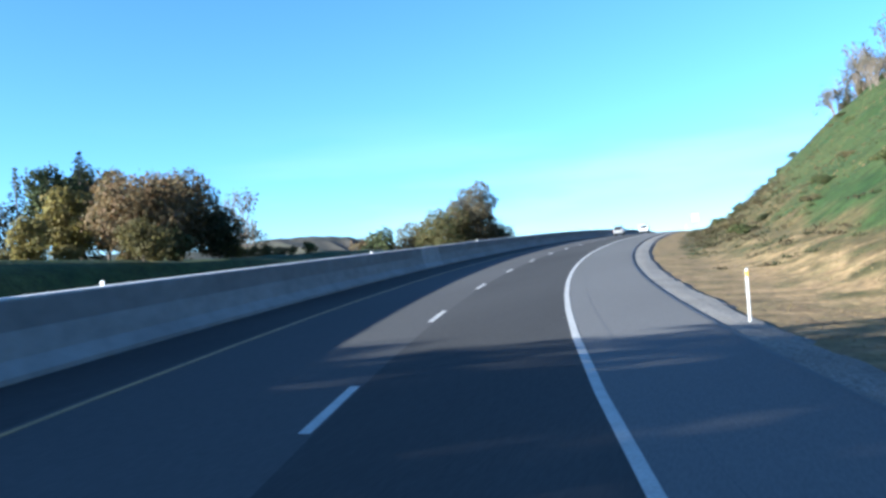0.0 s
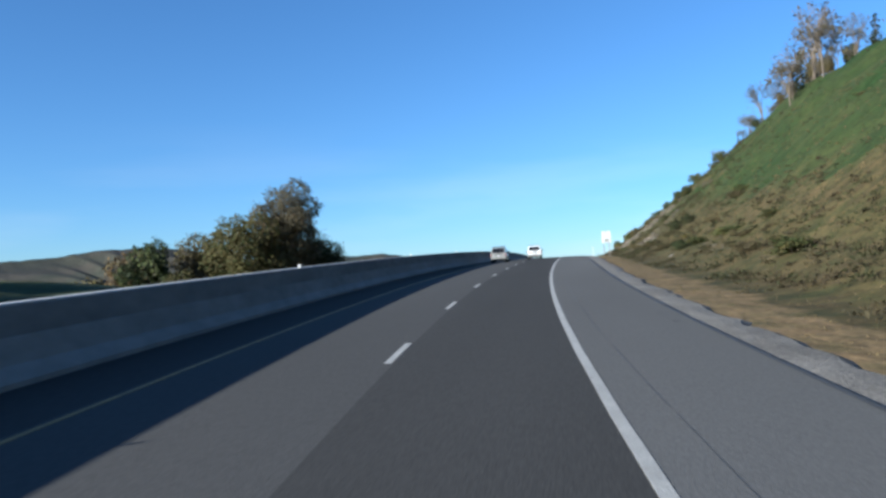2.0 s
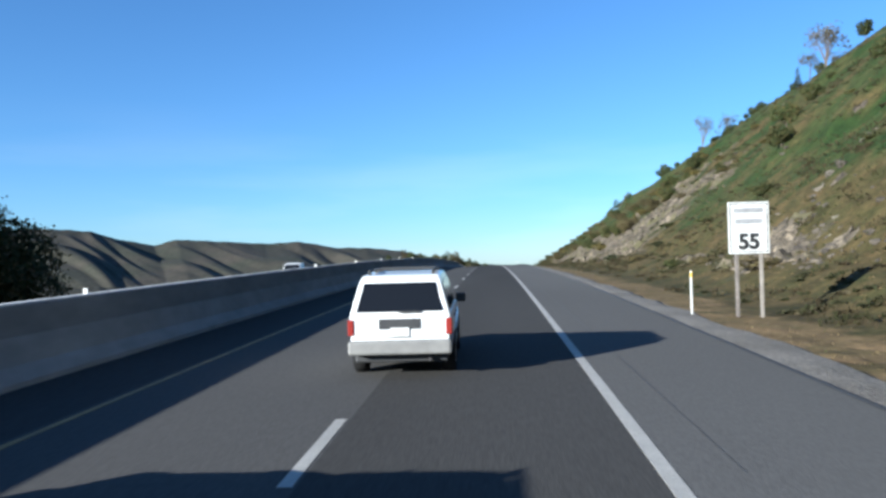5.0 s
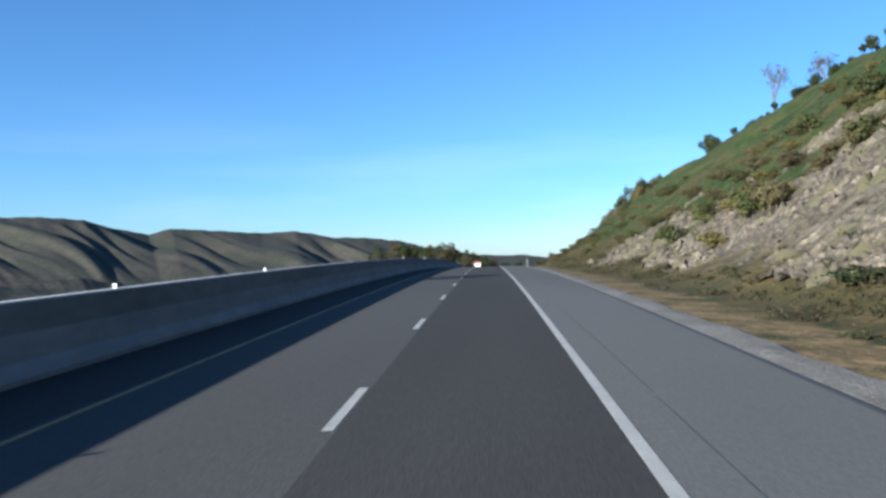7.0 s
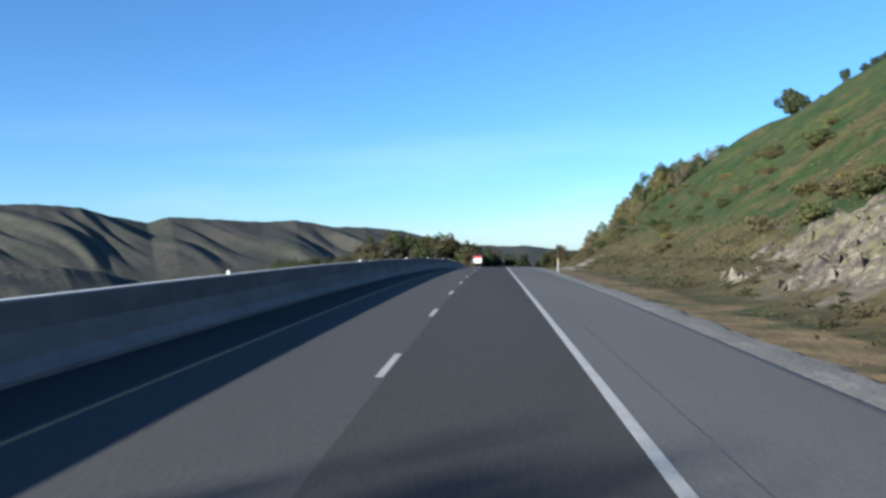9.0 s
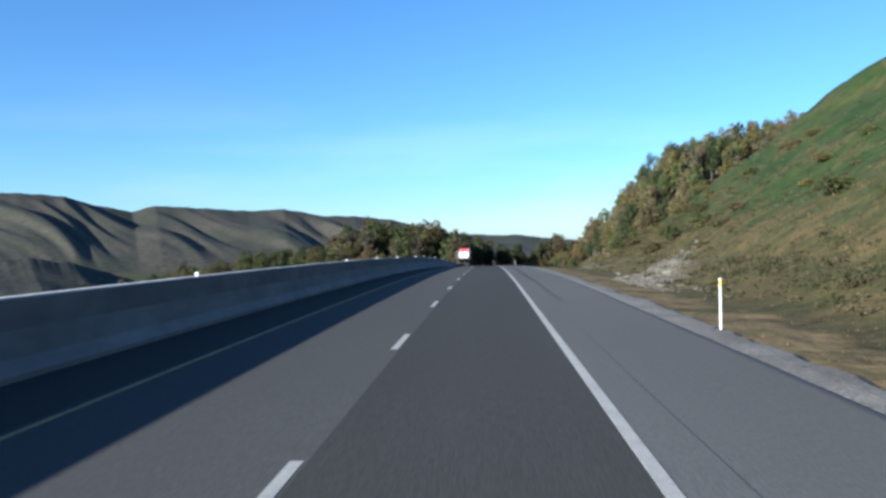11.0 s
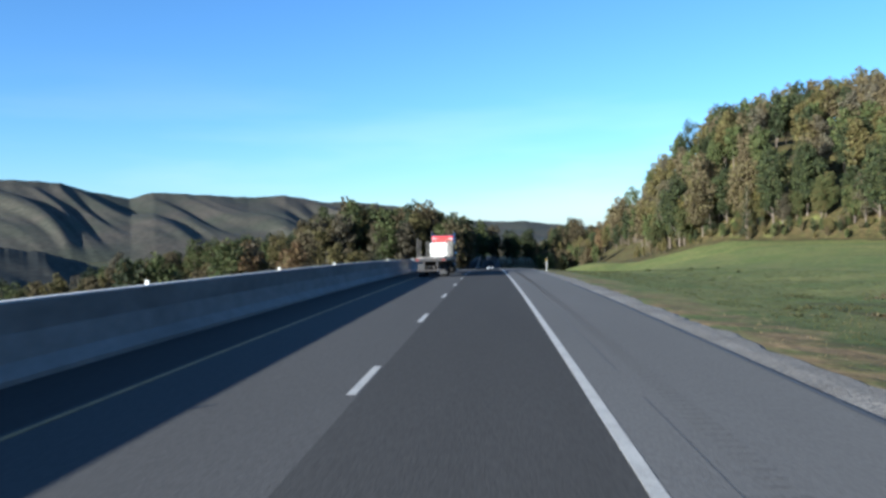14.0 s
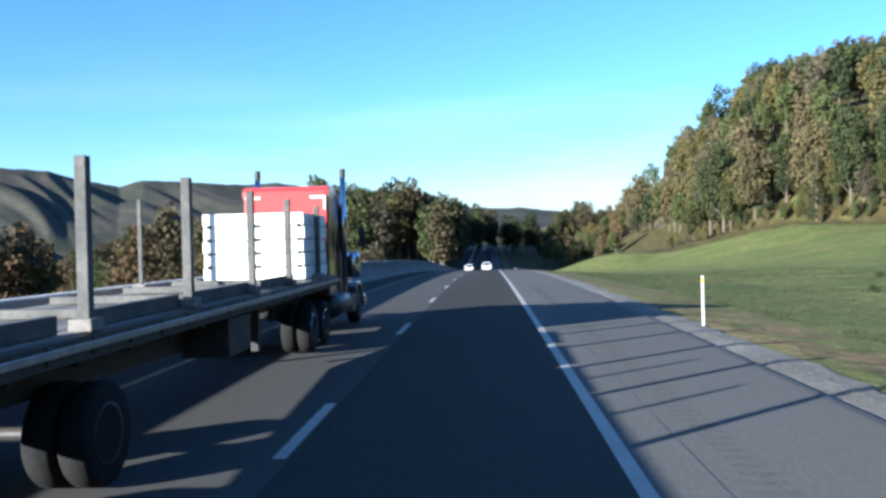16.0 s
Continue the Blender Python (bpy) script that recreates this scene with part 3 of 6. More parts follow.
# ---- median barrier, with one stretch of paler concrete ----
barrier = tagged(new("median_barrier"), "tall grey concrete median barrier with a raised cap", "barrier", kind="structure")
sweep("base", long_s, [(-7.06, -1.2), (-7.06, 0.1), (-6.86, 0.36), (-6.78, 0.84), (-6.38, 0.84), (-6.3, 0.36), (-6.1, 0.1), (-6.1, -0.1)], CONCRETE, barrier)
sweep("cap", long_s, [(-6.74, 0.83), (-6.72, 1.37), (-6.69, 1.4), (-6.47, 1.4), (-6.44, 1.37), (-6.42, 0.83)], CONCRETE_CAP, barrier, "dark concrete cap course")
# coping in a paler concrete that paints its sunlit top edge
sweep("coping", long_s, [(-6.72, 1.395), (-6.72, 1.425), (-6.7, 1.435), (-6.47, 1.435), (-6.45, 1.425), (-6.45, 1.395)], CONCRETE_TOP_SUNLIT, barrier, "top of the barrier, paled to look sunlit")
sweep("patch", np.linspace(56.0, 61.0, 4), [(-6.415, 0.85), (-6.375, 0.842), (-6.295, 0.362), (-6.097, 0.102), (-6.097, 0.0)], CONCRETE_LIGHT, barrier, "paler patched stretch of concrete")
sweep("patch", np.linspace(56.0, 61.0, 4), [(-6.433, 1.36), (-6.414, 0.85)], CONCRETE_LIGHT, barrier, "paler patched stretch of concrete")

# ---- far ridges ----
def ridge_material(name, a, b, rough=0.95):
    return material(name, a, rough, second=b, scale=0.004, detail=10, fine=(0.06, 0.35), bump=0.6, bump_scale=0.05, spec=0.1)


def ridge(name, az, top, near, far, mat, label, seed, spurs=14, foot=-75.0, rough=0.08, lift=0.55, cut=0.58):
    """A long wooded ridge: az in degrees from +y to the right, top: elevation in degrees as seen from the road."""
    r = np.random.default_rng(seed)
    n, rows = 640, 44
    a = np.linspace(az[0], az[-1], n)
    el = np.interp(a, az, top) + lift
    jag = sum(r.uniform(0.4, 1) * np.sin(a * fr + r.uniform(0, 6.28)) / fr for fr in (3, 5, 9, 15, 25, 40)) * rough
    u = np.linspace(0, 1, rows)
    pos = np.zeros((rows, n, 3))
    phase = [r.uniform(0, 6.28) for _ in range(6)]
    for i, q in enumerate(u):
        bow = a - 7.0 * (1 - q) ** 1.1 + 0.9 * np.sin(a * 0.31 + phase[0]) + 0.5 * np.sin(a * 0.83 + phase[1])
        w = bow * 6.283 * spurs / 100
        spur = 0.5 + 0.5 * np.sin(w + 0.7 * np.sin(w + phase[2]))
        small = 0.5 + 0.5 * np.sin(w * 2.7 + phase[3] + 1.2 * q + 0.8 * np.sin(a * 0.9))
        fine = 0.5 + 0.5 * np.sin(w * 6.3 + phase[4] + 2.0 * q)
        depth = 0.17 + 0.06 * np.sin(a * 0.21 + phase[5])
        hollow = cut * (1 - spur) * depth + (1 - small) * 0.045 + (1 - fine) * 0.012
        body = q ** 0.75 - hollow * np.sin(math.pi * q ** 1.15) ** 0.9
        crest = np.tan(np.radians(el + jag * q ** 6)) * far
        z = foot + (crest - foot) * np.clip(body, 0, 1)
        dist = near + (far - near) * q
        pos[i, :, 0], pos[i, :, 1], pos[i, :, 2] = np.sin(np.radians(a)) * dist, np.cos(np.radians(a)) * dist, z
    back = pos[-1].copy()
    back *= 1.05
    back[:, 2] = foot
    pos = np.concatenate([pos, back[None]], 0)
    ob = mesh_object(name, pos.reshape(-1, 3), grid_faces(rows + 1, n)[:, ::-1], mat, smooth_shade=True)
    return tagged(ob, label, "mountain", kind="structure")


RIDGE = ridge_material("far_woods", (0.0600, 0.0520, 0.0400), (0.0420, 0.0440, 0.0310))
RIDGE_NEAR = material("valley_woods", (0.036, 0.034, 0.026), 0.95, second=(0.019, 0.021, 0.018), scale=0.012, detail=12, fine=(0.14, 0.55), bump=1.0, bump_scale=0.12, spec=0.1)
ridge("mountain_ridge", (-70, -58, -50, -44, -40, -36.7, -34, -30.6, -28, -26.7, -24, -22.5, -19.3, -16.5, -14, -12.9, -11.5, -9.2, -6.6, -4.5, -2.5, 0.6, 2.5, 4, 8, 14),
      (2.2, 2.6, 2.2, 2.5, 2.3, 2.5, 2.9, 2.95, 2.75, 2.3, 1.75, 2.15, 1.95, 1.75, 1.85, 1.65, 1.35, 1.3, 1.0, 0.45, 0.0, -0.22, -0.22, -0.45, -0.8, -1.0),
      2300, 4200, RIDGE, "long brown-green autumn wooded mountain ridge", 3)
ridge("mountain_ridge", (-75, -60, -50, -42, -36, -32, -29, -26, -23, -20), (-1.6, -1.0, -1.4, -0.6, -1.0, -0.5, -1.0, -2.0, -3.2, -5.0), 500, 1150, RIDGE_NEAR,
      "dark wooded valley hills below the mountain ridge", 9, spurs=8, foot=-90, rough=0.12, lift=0.0, cut=0.6)

# ---- plants: prototypes, then copies ----
def quads(centres, normals, size, r, aspect=0.7):
    """Leaf sprays: one small quad for each centre, turned at random round its normal."""
    n = len(centres)
    nrm = normals / np.maximum(np.linalg.norm(normals, axis=1, keepdims=True), 1e-6)
    side = np.cross(nrm, r.normal(size=(n, 3)))
    side /= np.maximum(np.linalg.norm(side, axis=1, keepdims=True), 1e-6)
    up = np.cross(nrm, side)
    sz = (size * r.uniform(0.6, 1.35, n))[:, None]
    a, b = side * sz, up * sz * aspect
    bend = nrm * sz * 0.25
    v = np.stack([centres - a, centres - b * 0.9 + bend, centres + a * 0.9, centres + b + bend * 0.6], 1).reshape(-1, 3)
    f = np.arange(n * 4).reshape(-1, 4)
    return v, f


def lobes_of(r, height, spread, base, count):
    """Leafy masses set round an uneven rounded crown."""
    out = []
    mid, half = (base + height) / 2, (height - base) / 2
    for k in range(count):
        c = 1 - 2 * (k + 0.5) / count
        a = k * 2.39996 + r.uniform(-0.4, 0.4)
        w = math.sqrt(1 - c * c)
        q = r.uniform(0.45, 0.74)
        rad = r.uniform(0.34, 0.52)
        out.append(((q * spread * w * math.cos(a), q * spread * w * math.sin(a), mid + c * half * 0.66), (rad * spread, rad * spread * r.uniform(0.8, 1.15), rad * min(half, spread) * r.uniform(0.75, 1.0))))
    out.append(((0, 0, mid), (spread * 0.5, spread * 0.5, half * 0.6)))
    return out


def crown_mesh(r, lobes, n, size):
    cs, ns = [], []
    vol = np.array([l[1][0] * l[1][1] for l in lobes])
    for (c, rad), k in zip(lobes, (n * vol / vol.sum()).astype(int) + 8):
        dirs = r.normal(size=(k, 3))
        dirs /= np.linalg.norm(dirs, axis=1, keepdims=True)
        rr = (r.uniform(0.35, 1.0, k) ** 0.45 + 0.14 * np.abs(r.normal(size=k)) * (r.random(k) < 0.35)) * (1 + 0.22 * np.sin(dirs[:, 0] * 5 + c[0]) * np.sin(dirs[:, 2] * 6 + c[2]))
        cs.append(np.array(c) + dirs * rr[:, None] * np.array(rad))
        ns.append(dirs + 0.7 * r.normal(size=(k, 3)) + np.array((0, 0, 0.35)))
    return quads(np.concatenate(cs), np.concatenate(ns), size, r)


def limb(verts, faces, a, b, ra, rb, sides=6):
    """A tapered bough from a to b."""
    a, b = np.array(a, float), np.array(b, float)
    axis = (b - a) / max(np.linalg.norm(b - a), 1e-6)
    u = np.cross(axis, (0.3, 0.9, 0.1) if abs(axis[2]) > 0.8 else (0, 0, 1.0))
    u /= np.linalg.norm(u)
    v = np.cross(axis, u)
    k = len(verts)
    for c, rad in ((a, ra), (b, rb)):
        for i in range(sides):
            t = 2 * math.pi * i / sides
            verts.append(c + rad * (u * math.cos(t) + v * math.sin(t)))
    for i in range(sides):
        j = (i + 1) % sides
        faces.append((k + i, k + j, k + sides + j, k + sides + i))


def trunk_mesh(r, height, spread, lobes, girth):
    verts, faces = [], []
    joints = [np.array((0, 0, -0.6))]
    for k in range(1, 6):
        joints.append(np.array((r.normal() * 0.02 * height * k / 5, r.normal() * 0.02 * height * k / 5, height * 0.86 * k / 5)))
    for k in range(5):
        limb(verts, faces, joints[k], joints[k + 1], girth * (1 - k / 5.6), girth * (1 - (k + 1) / 5.6), 8)
    for c, rad in lobes:
        low = max(0.12 * height, c[2] - rad[2] - 0.12 * height)
        q = min(4.0, max(0.0, low / (height * 0.86) * 5))
        i = int(q)
        start = joints[i] + (joints[min(i + 1, 5)] - joints[i]) * (q - i)
        mid = start * 0.45 + np.array(c) * 0.55 + r.normal(size=3) * 0.04 * height
        limb(verts, faces, start, mid, girth * 0.38, girth * 0.2, 5)
        limb(verts, faces, mid, c, girth * 0.2, girth * 0.07, 5)
    return verts, faces




def tree_prototype(seed, height, spread, mats, leaves, size, base=0.28, lobes=9, girth=None, label="", name="tree", category="tree"):
    r = np.random.default_rng(seed)
    top = tagged(new(name), label, category)
    lb = lobes_of(r, height, spread, base * height, lobes)
    tv, tf = trunk_mesh(r, height, spread, lb, girth or height * 0.018)
    mesh_object("trunk", tv, tf, BARK, top, smooth_shade=True)
    v, f = crown_mesh(r, lb, leaves, size)
    idx = (r.random(len(f)) < 0.28).astype(int) if len(mats) > 1 else None
    mesh_object("crown", v, f, mats, top, index=idx)
    return top


def conifer_prototype(seed, height, spread, mat, label):
    r = np.random.default_rng(seed)
    top = tagged(new("conifer"), label, "tree")
    tv, tf = [], []
    limb(tv, tf, (0, 0, -0.6), (0, 0, height * 0.97), height * 0.02, 0.02, 7)
    cs, ns = [], []
    tiers = int(height * 1.5)
    for k in range(tiers):
        q = k / tiers
        z = height * (0.1 + 0.88 * q)
        rad = spread * (1 - q) ** 0.85 * r.uniform(0.75, 1.1) + 0.12
        for j in range(max(4, int(9 * (1 - q)))):
            a = r.uniform(0, 6.28)
            tip = np.array((math.cos(a) * rad, math.sin(a) * rad, z - rad * 0.28))
            limb(tv, tf, (0, 0, z), tip, 0.035, 0.01, 3)
            m = int(6 + 12 * (1 - q))
            u = r.uniform(0.25, 1, m)[:, None]
            cs.append(np.array((0, 0, z)) * (1 - u) + tip * u + r.normal(size=(m, 3)) * 0.12)
            ns.append(np.array((0, 0, 1.0)) + 0.5 * r.normal(size=(m, 3)))
    mesh_object("trunk", tv, tf, BARK, top)
    v, f = quads(np.concatenate(cs), np.concatenate(ns), 0.3, r, 0.5)
    mesh_object("crown", v, f, mat, top)
    return top


def bare_prototype(seed, height, spread, mat, label, leaves=260):
    """A thin tree that has lost most of its leaves."""
    r = np.random.default_rng(seed)
    top = tagged(new("bare_tree"), label, "tree")
    tv, tf, tips = [], [], []

    def grow(p, way, length, rad, level):
        q = p + way * length
        limb(tv, tf, p, q, rad, rad * 0.62, 6 if level < 2 else 3)
        tips.append(q)
        if level >= 5:
            return
        for _ in range(3 if level else 4):
            w = way + r.normal(size=3) * (0.42 if level else 0.35) + np.array((0, 0, 0.12))
            w /= np.linalg.norm(w)
            grow(p + way * length * r.uniform(0.55, 1.0), w, length * r.uniform(0.6, 0.8), rad * 0.55, level + 1)

    grow(np.array((0, 0, -0.5)), np.array((0.0, 0.0, 1.0)), height * 0.34, height * 0.016, 0)
    mesh_object("trunk", tv, tf, BARK, top, "grey bare trunk and branches")
    t = np.array(tips)
    pick = t[r.integers(len(t) // 3, len(t), leaves)] + r.normal(size=(leaves, 3)) * 0.25
    v, f = quads(pick, r.normal(size=(leaves, 3)), 0.2, r)
    mesh_object("crown", v, f, mat, top, "thin remains of brown leaves")
    return top


used = set()


def plant(proto, s, d, scale=1.0, turn=None, sink=0.15, tall=1.0):
    """Stand a copy of the prototype (at first the prototype itself) on the ground at (s, d)."""
    p = on_road(s, d, float(terrain(s, d)) - sink)
    m = pose(p[0], p[1], p[2], 0, 0, random.uniform(0, 360) if turn is None else turn) @ Matrix.Diagonal((scale, scale, scale * tall, 1))
    if proto.name not in used:
        used.add(proto.name)
        proto.matrix_basis = m
        return proto
    return copy_thing(proto, m)


BROADLEAF = [
    tree_prototype(11, 15, 5.0, (LEAF_GREEN, LEAF_OLIVE), 4200, 0.32, base=0.1, lobes=11, label="broadleaf tree with a full dull-green crown"),
    tree_prototype(12, 17, 5.0, (LEAF_OLIVE, LEAF_GREEN), 4200, 0.32, base=0.1, lobes=11, label="tall broadleaf tree turning olive and yellow"),
    tree_prototype(13, 14, 4.6, (LEAF_BROWN, LEAF_OLIVE), 3900, 0.32, base=0.1, lobes=11, label="broadleaf tree in brown autumn leaf"),
    tree_prototype(14, 16, 4.8, (LEAF_RUST, LEAF_BROWN), 3900, 0.32, base=0.1, lobes=11, label="broadleaf tree in rust-brown autumn leaf"),
    tree_prototype(15, 18, 4.6, (LEAF_DARK, LEAF_GREEN), 4300, 0.32, base=0.1, lobes=11, label="tall dark green tree with a dense crown"),
    tree_prototype(16, 15, 4.2, (LEAF_GREY, LEAF_BROWN), 1900, 0.3, base=0.1, lobes=11, label="tree with a thin grey-brown crown"),
    tree_prototype(17, 13, 4.6, (LEAF_GOLD, LEAF_OLIVE), 3900, 0.32, base=0.1, lobes=11, label="broadleaf tree turning golden yellow"),
]
CONIFER = [conifer_prototype(21, 17, 3.4, LEAF_DARK, "dark green conifer with drooping tiers"), conifer_prototype(22, 9, 2.0, LEAF_DARK, "small dark green conifer on the slope")]
BARE = [bare_prototype(31, 9, 3, LEAF_GREY, "small nearly bare grey tree", 320), bare_prototype(32, 11, 4, LEAF_GREY, "slender tree with few brown leaves", 150)]
BUSH = [
    tree_prototype(41, 2.2, 1.5, (LEAF_GREEN, LEAF_OLIVE), 1000, 0.125, base=0.05, lobes=6, girth=0.05, label="rounded olive-green bush on the slope", name="bush", category="bush"),
    tree_prototype(42, 1.8, 1.6, (LEAF_BROWN, LEAF_OLIVE), 900, 0.125, base=0.05, lobes=6, girth=0.05, label="low brown bush on the slope", name="bush", category="bush"),
    tree_prototype(43, 2.6, 1.6, (LEAF_DARK, LEAF_GREEN), 1000, 0.125, base=0.05, lobes=6, girth=0.05, label="dark green bush on the slope", name="bush", category="bush"),
    tree_prototype(44, 1.6, 1.5, (LEAF_OLIVE, LEAF_GOLD), 900, 0.125, base=0.05, lobes=6, girth=0.05, label="low yellowing bush on the slope", name="bush", category="bush"),
]
SMALL_TREE = tree_prototype(45, 5.5, 2.0, (LEAF_DARK, LEAF_GREEN), 900, 0.26, base=0.2, lobes=8, label="small dark green tree on the crest of the slope")
tagged(SMALL_TREE, group="crest trees")
for p in BROADLEAF + CONIFER[:1]:
    tagged(p, group="woodland trees")
for p in BUSH:
    tagged(p, group="bushes on the slope")

def plant_at(proto, x, y, *rest, **more):
    return plant(proto, *to_road(x, y), *rest, **more)


# the clump beyond the barrier: broad crowns with a taller, thinner one in the middle
plant(tree_prototype(51, 21.5, 8.2, (LEAF_BROWN, LEAF_RUST), 19000, 0.23, base=0.12, lobes=20, label="broad autumn tree with brown and rusty leaves beyond the barrier"), 240, -55, 1.08, 40)
plant(tree_prototype(52, 25.5, 6.8, (LEAF_GREY, LEAF_BROWN), 9500, 0.22, base=0.42, lobes=9, label="tall thin-crowned grey-brown tree in a clump"), 238.0, -53.5, 1.08, 0)
plant(tree_prototype(53, 16.5, 7.0, (LEAF_OLIVE, LEAF_GREEN), 14000, 0.23, base=0.06, lobes=16, label="leafy olive-green tree in a clump beyond the barrier"), 233, -61, 1.34, 200)
plant(tree_prototype(54, 14.5, 6.0, (LEAF_DARK, LEAF_BROWN), 11000, 0.23, base=0.06, lobes=14, label="dark shaded tree at the edge of a clump"), 248, -49.5, 1.0, 100)
plant(tree_prototype(55, 16.5, 6.4, (LEAF_BROWN, LEAF_OLIVE), 11000, 0.23, base=0.06, lobes=14, label="brown-leaved tree in a clump beyond the barrier"), 236, -71, 1.3, 10)
plant(BROADLEAF[4], 226, -79, 1.25, 30)
plant(BROADLEAF[3], 233, -86, 1.35, 80)
plant(BROADLEAF[6], 224, -94, 1.4, 80)
plant(BROADLEAF[2], 236, -98, 1.4, 80)
plant(BROADLEAF[1], 222, -70, 0.8, 80)
# the wooded bank on the left at the start
plant_at(tree_prototype(61, 11.5, 6.2, (LEAF_RUST, LEAF_BROWN), 13000, 0.23, base=0.06, lobes=18, label="wide autumn tree with rust-brown leaves on a bank"), -50, -352, 1.0, 70)
plant_at(tree_prototype(62, 12.5, 5.8, (LEAF_BROWN, LEAF_RUST), 12000, 0.23, base=0.06, lobes=16, label="tall brown-leaved autumn tree on a bank"), -51.5, -343, 1.0, 0)
plant_at(tree_prototype(63, 9.5, 5.0, (LEAF_DARK, LEAF_BROWN), 9000, 0.22, base=0.05, lobes=14, label="dark leafy tree on a bank"), -48.5, -339, 0.8, 0)
plant_at(tree_prototype(64, 4.6, 2.6, (LEAF_OLIVE, LEAF_GREEN), 1800, 0.24, base=0.04, lobes=9, label="low olive bush at the foot of larger trees"), -45, -354, 1.0, 0)
BANK_BUSH = tree_prototype(65, 4.2, 2.8, (LEAF_OLIVE, LEAF_GOLD), 3200, 0.15, base=0.03, lobes=10, label="low spreading olive bush on the bank", name="bush", category="bush")
plant(BANK_BUSH, 57.5, -27.6, 0.75)
for s, d, sc in ((60, -28.5, 0.55), (86, -58, 0.95), (85, -63, 1.0), (88, -69, 1.0), (91, -75, 1.1), (94, -81, 1.1), (92, -55, 0.7), (104, -48, 0.8), (108, -45, 0.6), (116, -52, 0.7), (122, -58, 0.7)):
    plant(BANK_BUSH, s, d, sc)
plant(CONIFER[0], 103, -83, 0.95)
plant(CONIFER[0], 99, -86, 0.8)
plant_at(CONIFER[0], -76, -334, 1.15)
plant_at(CONIFER[0], -70, -330, 0.85)
plant_at(BROADLEAF[5], -86, -342, 0.85)
plant_at(BROADLEAF[4], -80, -330, 0.8)
plant_at(CONIFER[0], -88, -348, 1.1)
plant_at(BROADLEAF[5], -82, -352, 0.9)
plant_at(BROADLEAF[4], -70, -346, 0.7)
plant_at(BROADLEAF[6], -62, -352, 0.62)
plant_at(BROADLEAF[2], -66, -340, 0.75)
plant_at(BROADLEAF[6], -58, -362, 0.4)
plant_at(BARE[1], -66.5, -304, 1.5)
plant_at(BARE[0], -70, -298, 1.25)
plant_at(BARE[1], -74, -292, 1.0)
for k in range(14):
    plant(BUSH[k % 4], 112 + 4 * k + random.uniform(-2, 2), -44 - 2.2 * k + random.uniform(-4, 4), random.uniform(0.5, 0.9))
# unseen trees added behind the start to cast shade on the first stretch of road
for k, (s, d) in enumerate(((4, -31), (-2, -30), (-7, -32), (-12, -30), (-17, -32), (-22, -30), (-28, -31), (-34, -31), (0, -37), (-9, -38), (-17, -39), (5, -39), (-4.5, -34), (-14.5, -35), (-25, -36))):
    plant(BROADLEAF[(4, 0, 1)[k % 3]], s - 5.5, d, 0.8)

# crest of the cut slope
for s, d, k, sc in ((118, 43, 1, 1.0), (135, 45, 0, 1.2), (150, 46, 1, 1.1), (176, 47, 1, 0.85), (208, 46, 0, 1.1), (216, 47, 1, 1.0), (226, 46, 0, 1.0), (250, 46, 1, 0.7), (282, 50, 0, 0.8), (372, 62, 0, 0.7), (399, 62, 1, 0.8)):
    plant(BARE[k], s, d, sc)
for s, d, sc in ((122, 47, 1.3), (128, 49, 1.5), (141, 48, 1.2), (210, 51, 1.5), (196, 50, 1.4), (185, 49, 1.0), (160, 50, 1.2), (290, 49, 0.8), (300, 52, 0.8)):
    plant(CONIFER[1] if int(s) % 3 else SMALL_TREE, s, d, sc * 0.62)
for k in range(26):
    s = 100 + 13.5 * k + random.uniform(-5, 5)
    plant(SMALL_TREE if k % 3 == 0 else BUSH[2], s, np.interp(s, (100, 290, 330, 440), (48, 48, 60, 62)) + random.uniform(-2, 6), random.uniform(0.45, 0.85))
for s, d, sc in ((449, 62, 1.9), (441, 61, 0.9), (456, 68, 0.9), (414, 58, 0.6), (470, 74, 1.2), (478, 76, 1.3), (486, 80, 1.2), (492, 84, 1.3)):
    plant(SMALL_TREE, s, d, sc)
for k in range(26):
    s = random.uniform(150, 300)
    plant(BARE[k % 2], s, np.interp(s, (150, 230, 300), (41, 47, 51)) + random.uniform(-1, 4), random.uniform(0.28, 0.55))
# shrubs over the slope
for k in range(60):
    s, d = random.uniform(30, 445), 16.5 + abs(random.gauss(0, 1)) * 13
    if d > 55 or random.random() < 0.25:
        continue
    if 376 < s < 414 and d < 20.5:
        continue
    low = 0.35 if d < 24 else 0.4
    plant(BUSH[random.choice((0, 1, 1, 3, 0))], s, d, random.uniform(low, low + 0.55), tall=random.uniform(0.35, 0.65))
# brush among the rocks of the cut
for k in range(40):
    s, d = random.gauss(298, 13), random.gauss(28, 4.5)
    plant(BUSH[random.choice((0, 3, 3, 1, 0))], s, d, random.uniform(0.7, 1.3), tall=random.uniform(0.7, 1.0))
for k in range(14):
    s, d = random.gauss(281, 4), random.gauss(21.5, 2.0)
    plant(BUSH[random.choice((0, 1, 3))], s, d, random.uniform(0.7, 1.2), sink=-0.4)
for k in range(12):
    plant(BUSH[random.choice((3, 1, 0))], random.gauss(330, 7), random.gauss(25, 3), random.uniform(0.7, 1.3), tall=0.8)
for s, d, sc in ((293.6, 17.7, 1.1), (245, 31, 1.2), (238, 28, 1.0), (228, 33, 1.1), (251, 36, 1.0), (179, 18.5, 0.9), (173, 19.2, 0.8)):
    plant(BUSH[2 if s < 200 else 0], s, d, sc, sink=-0.1)
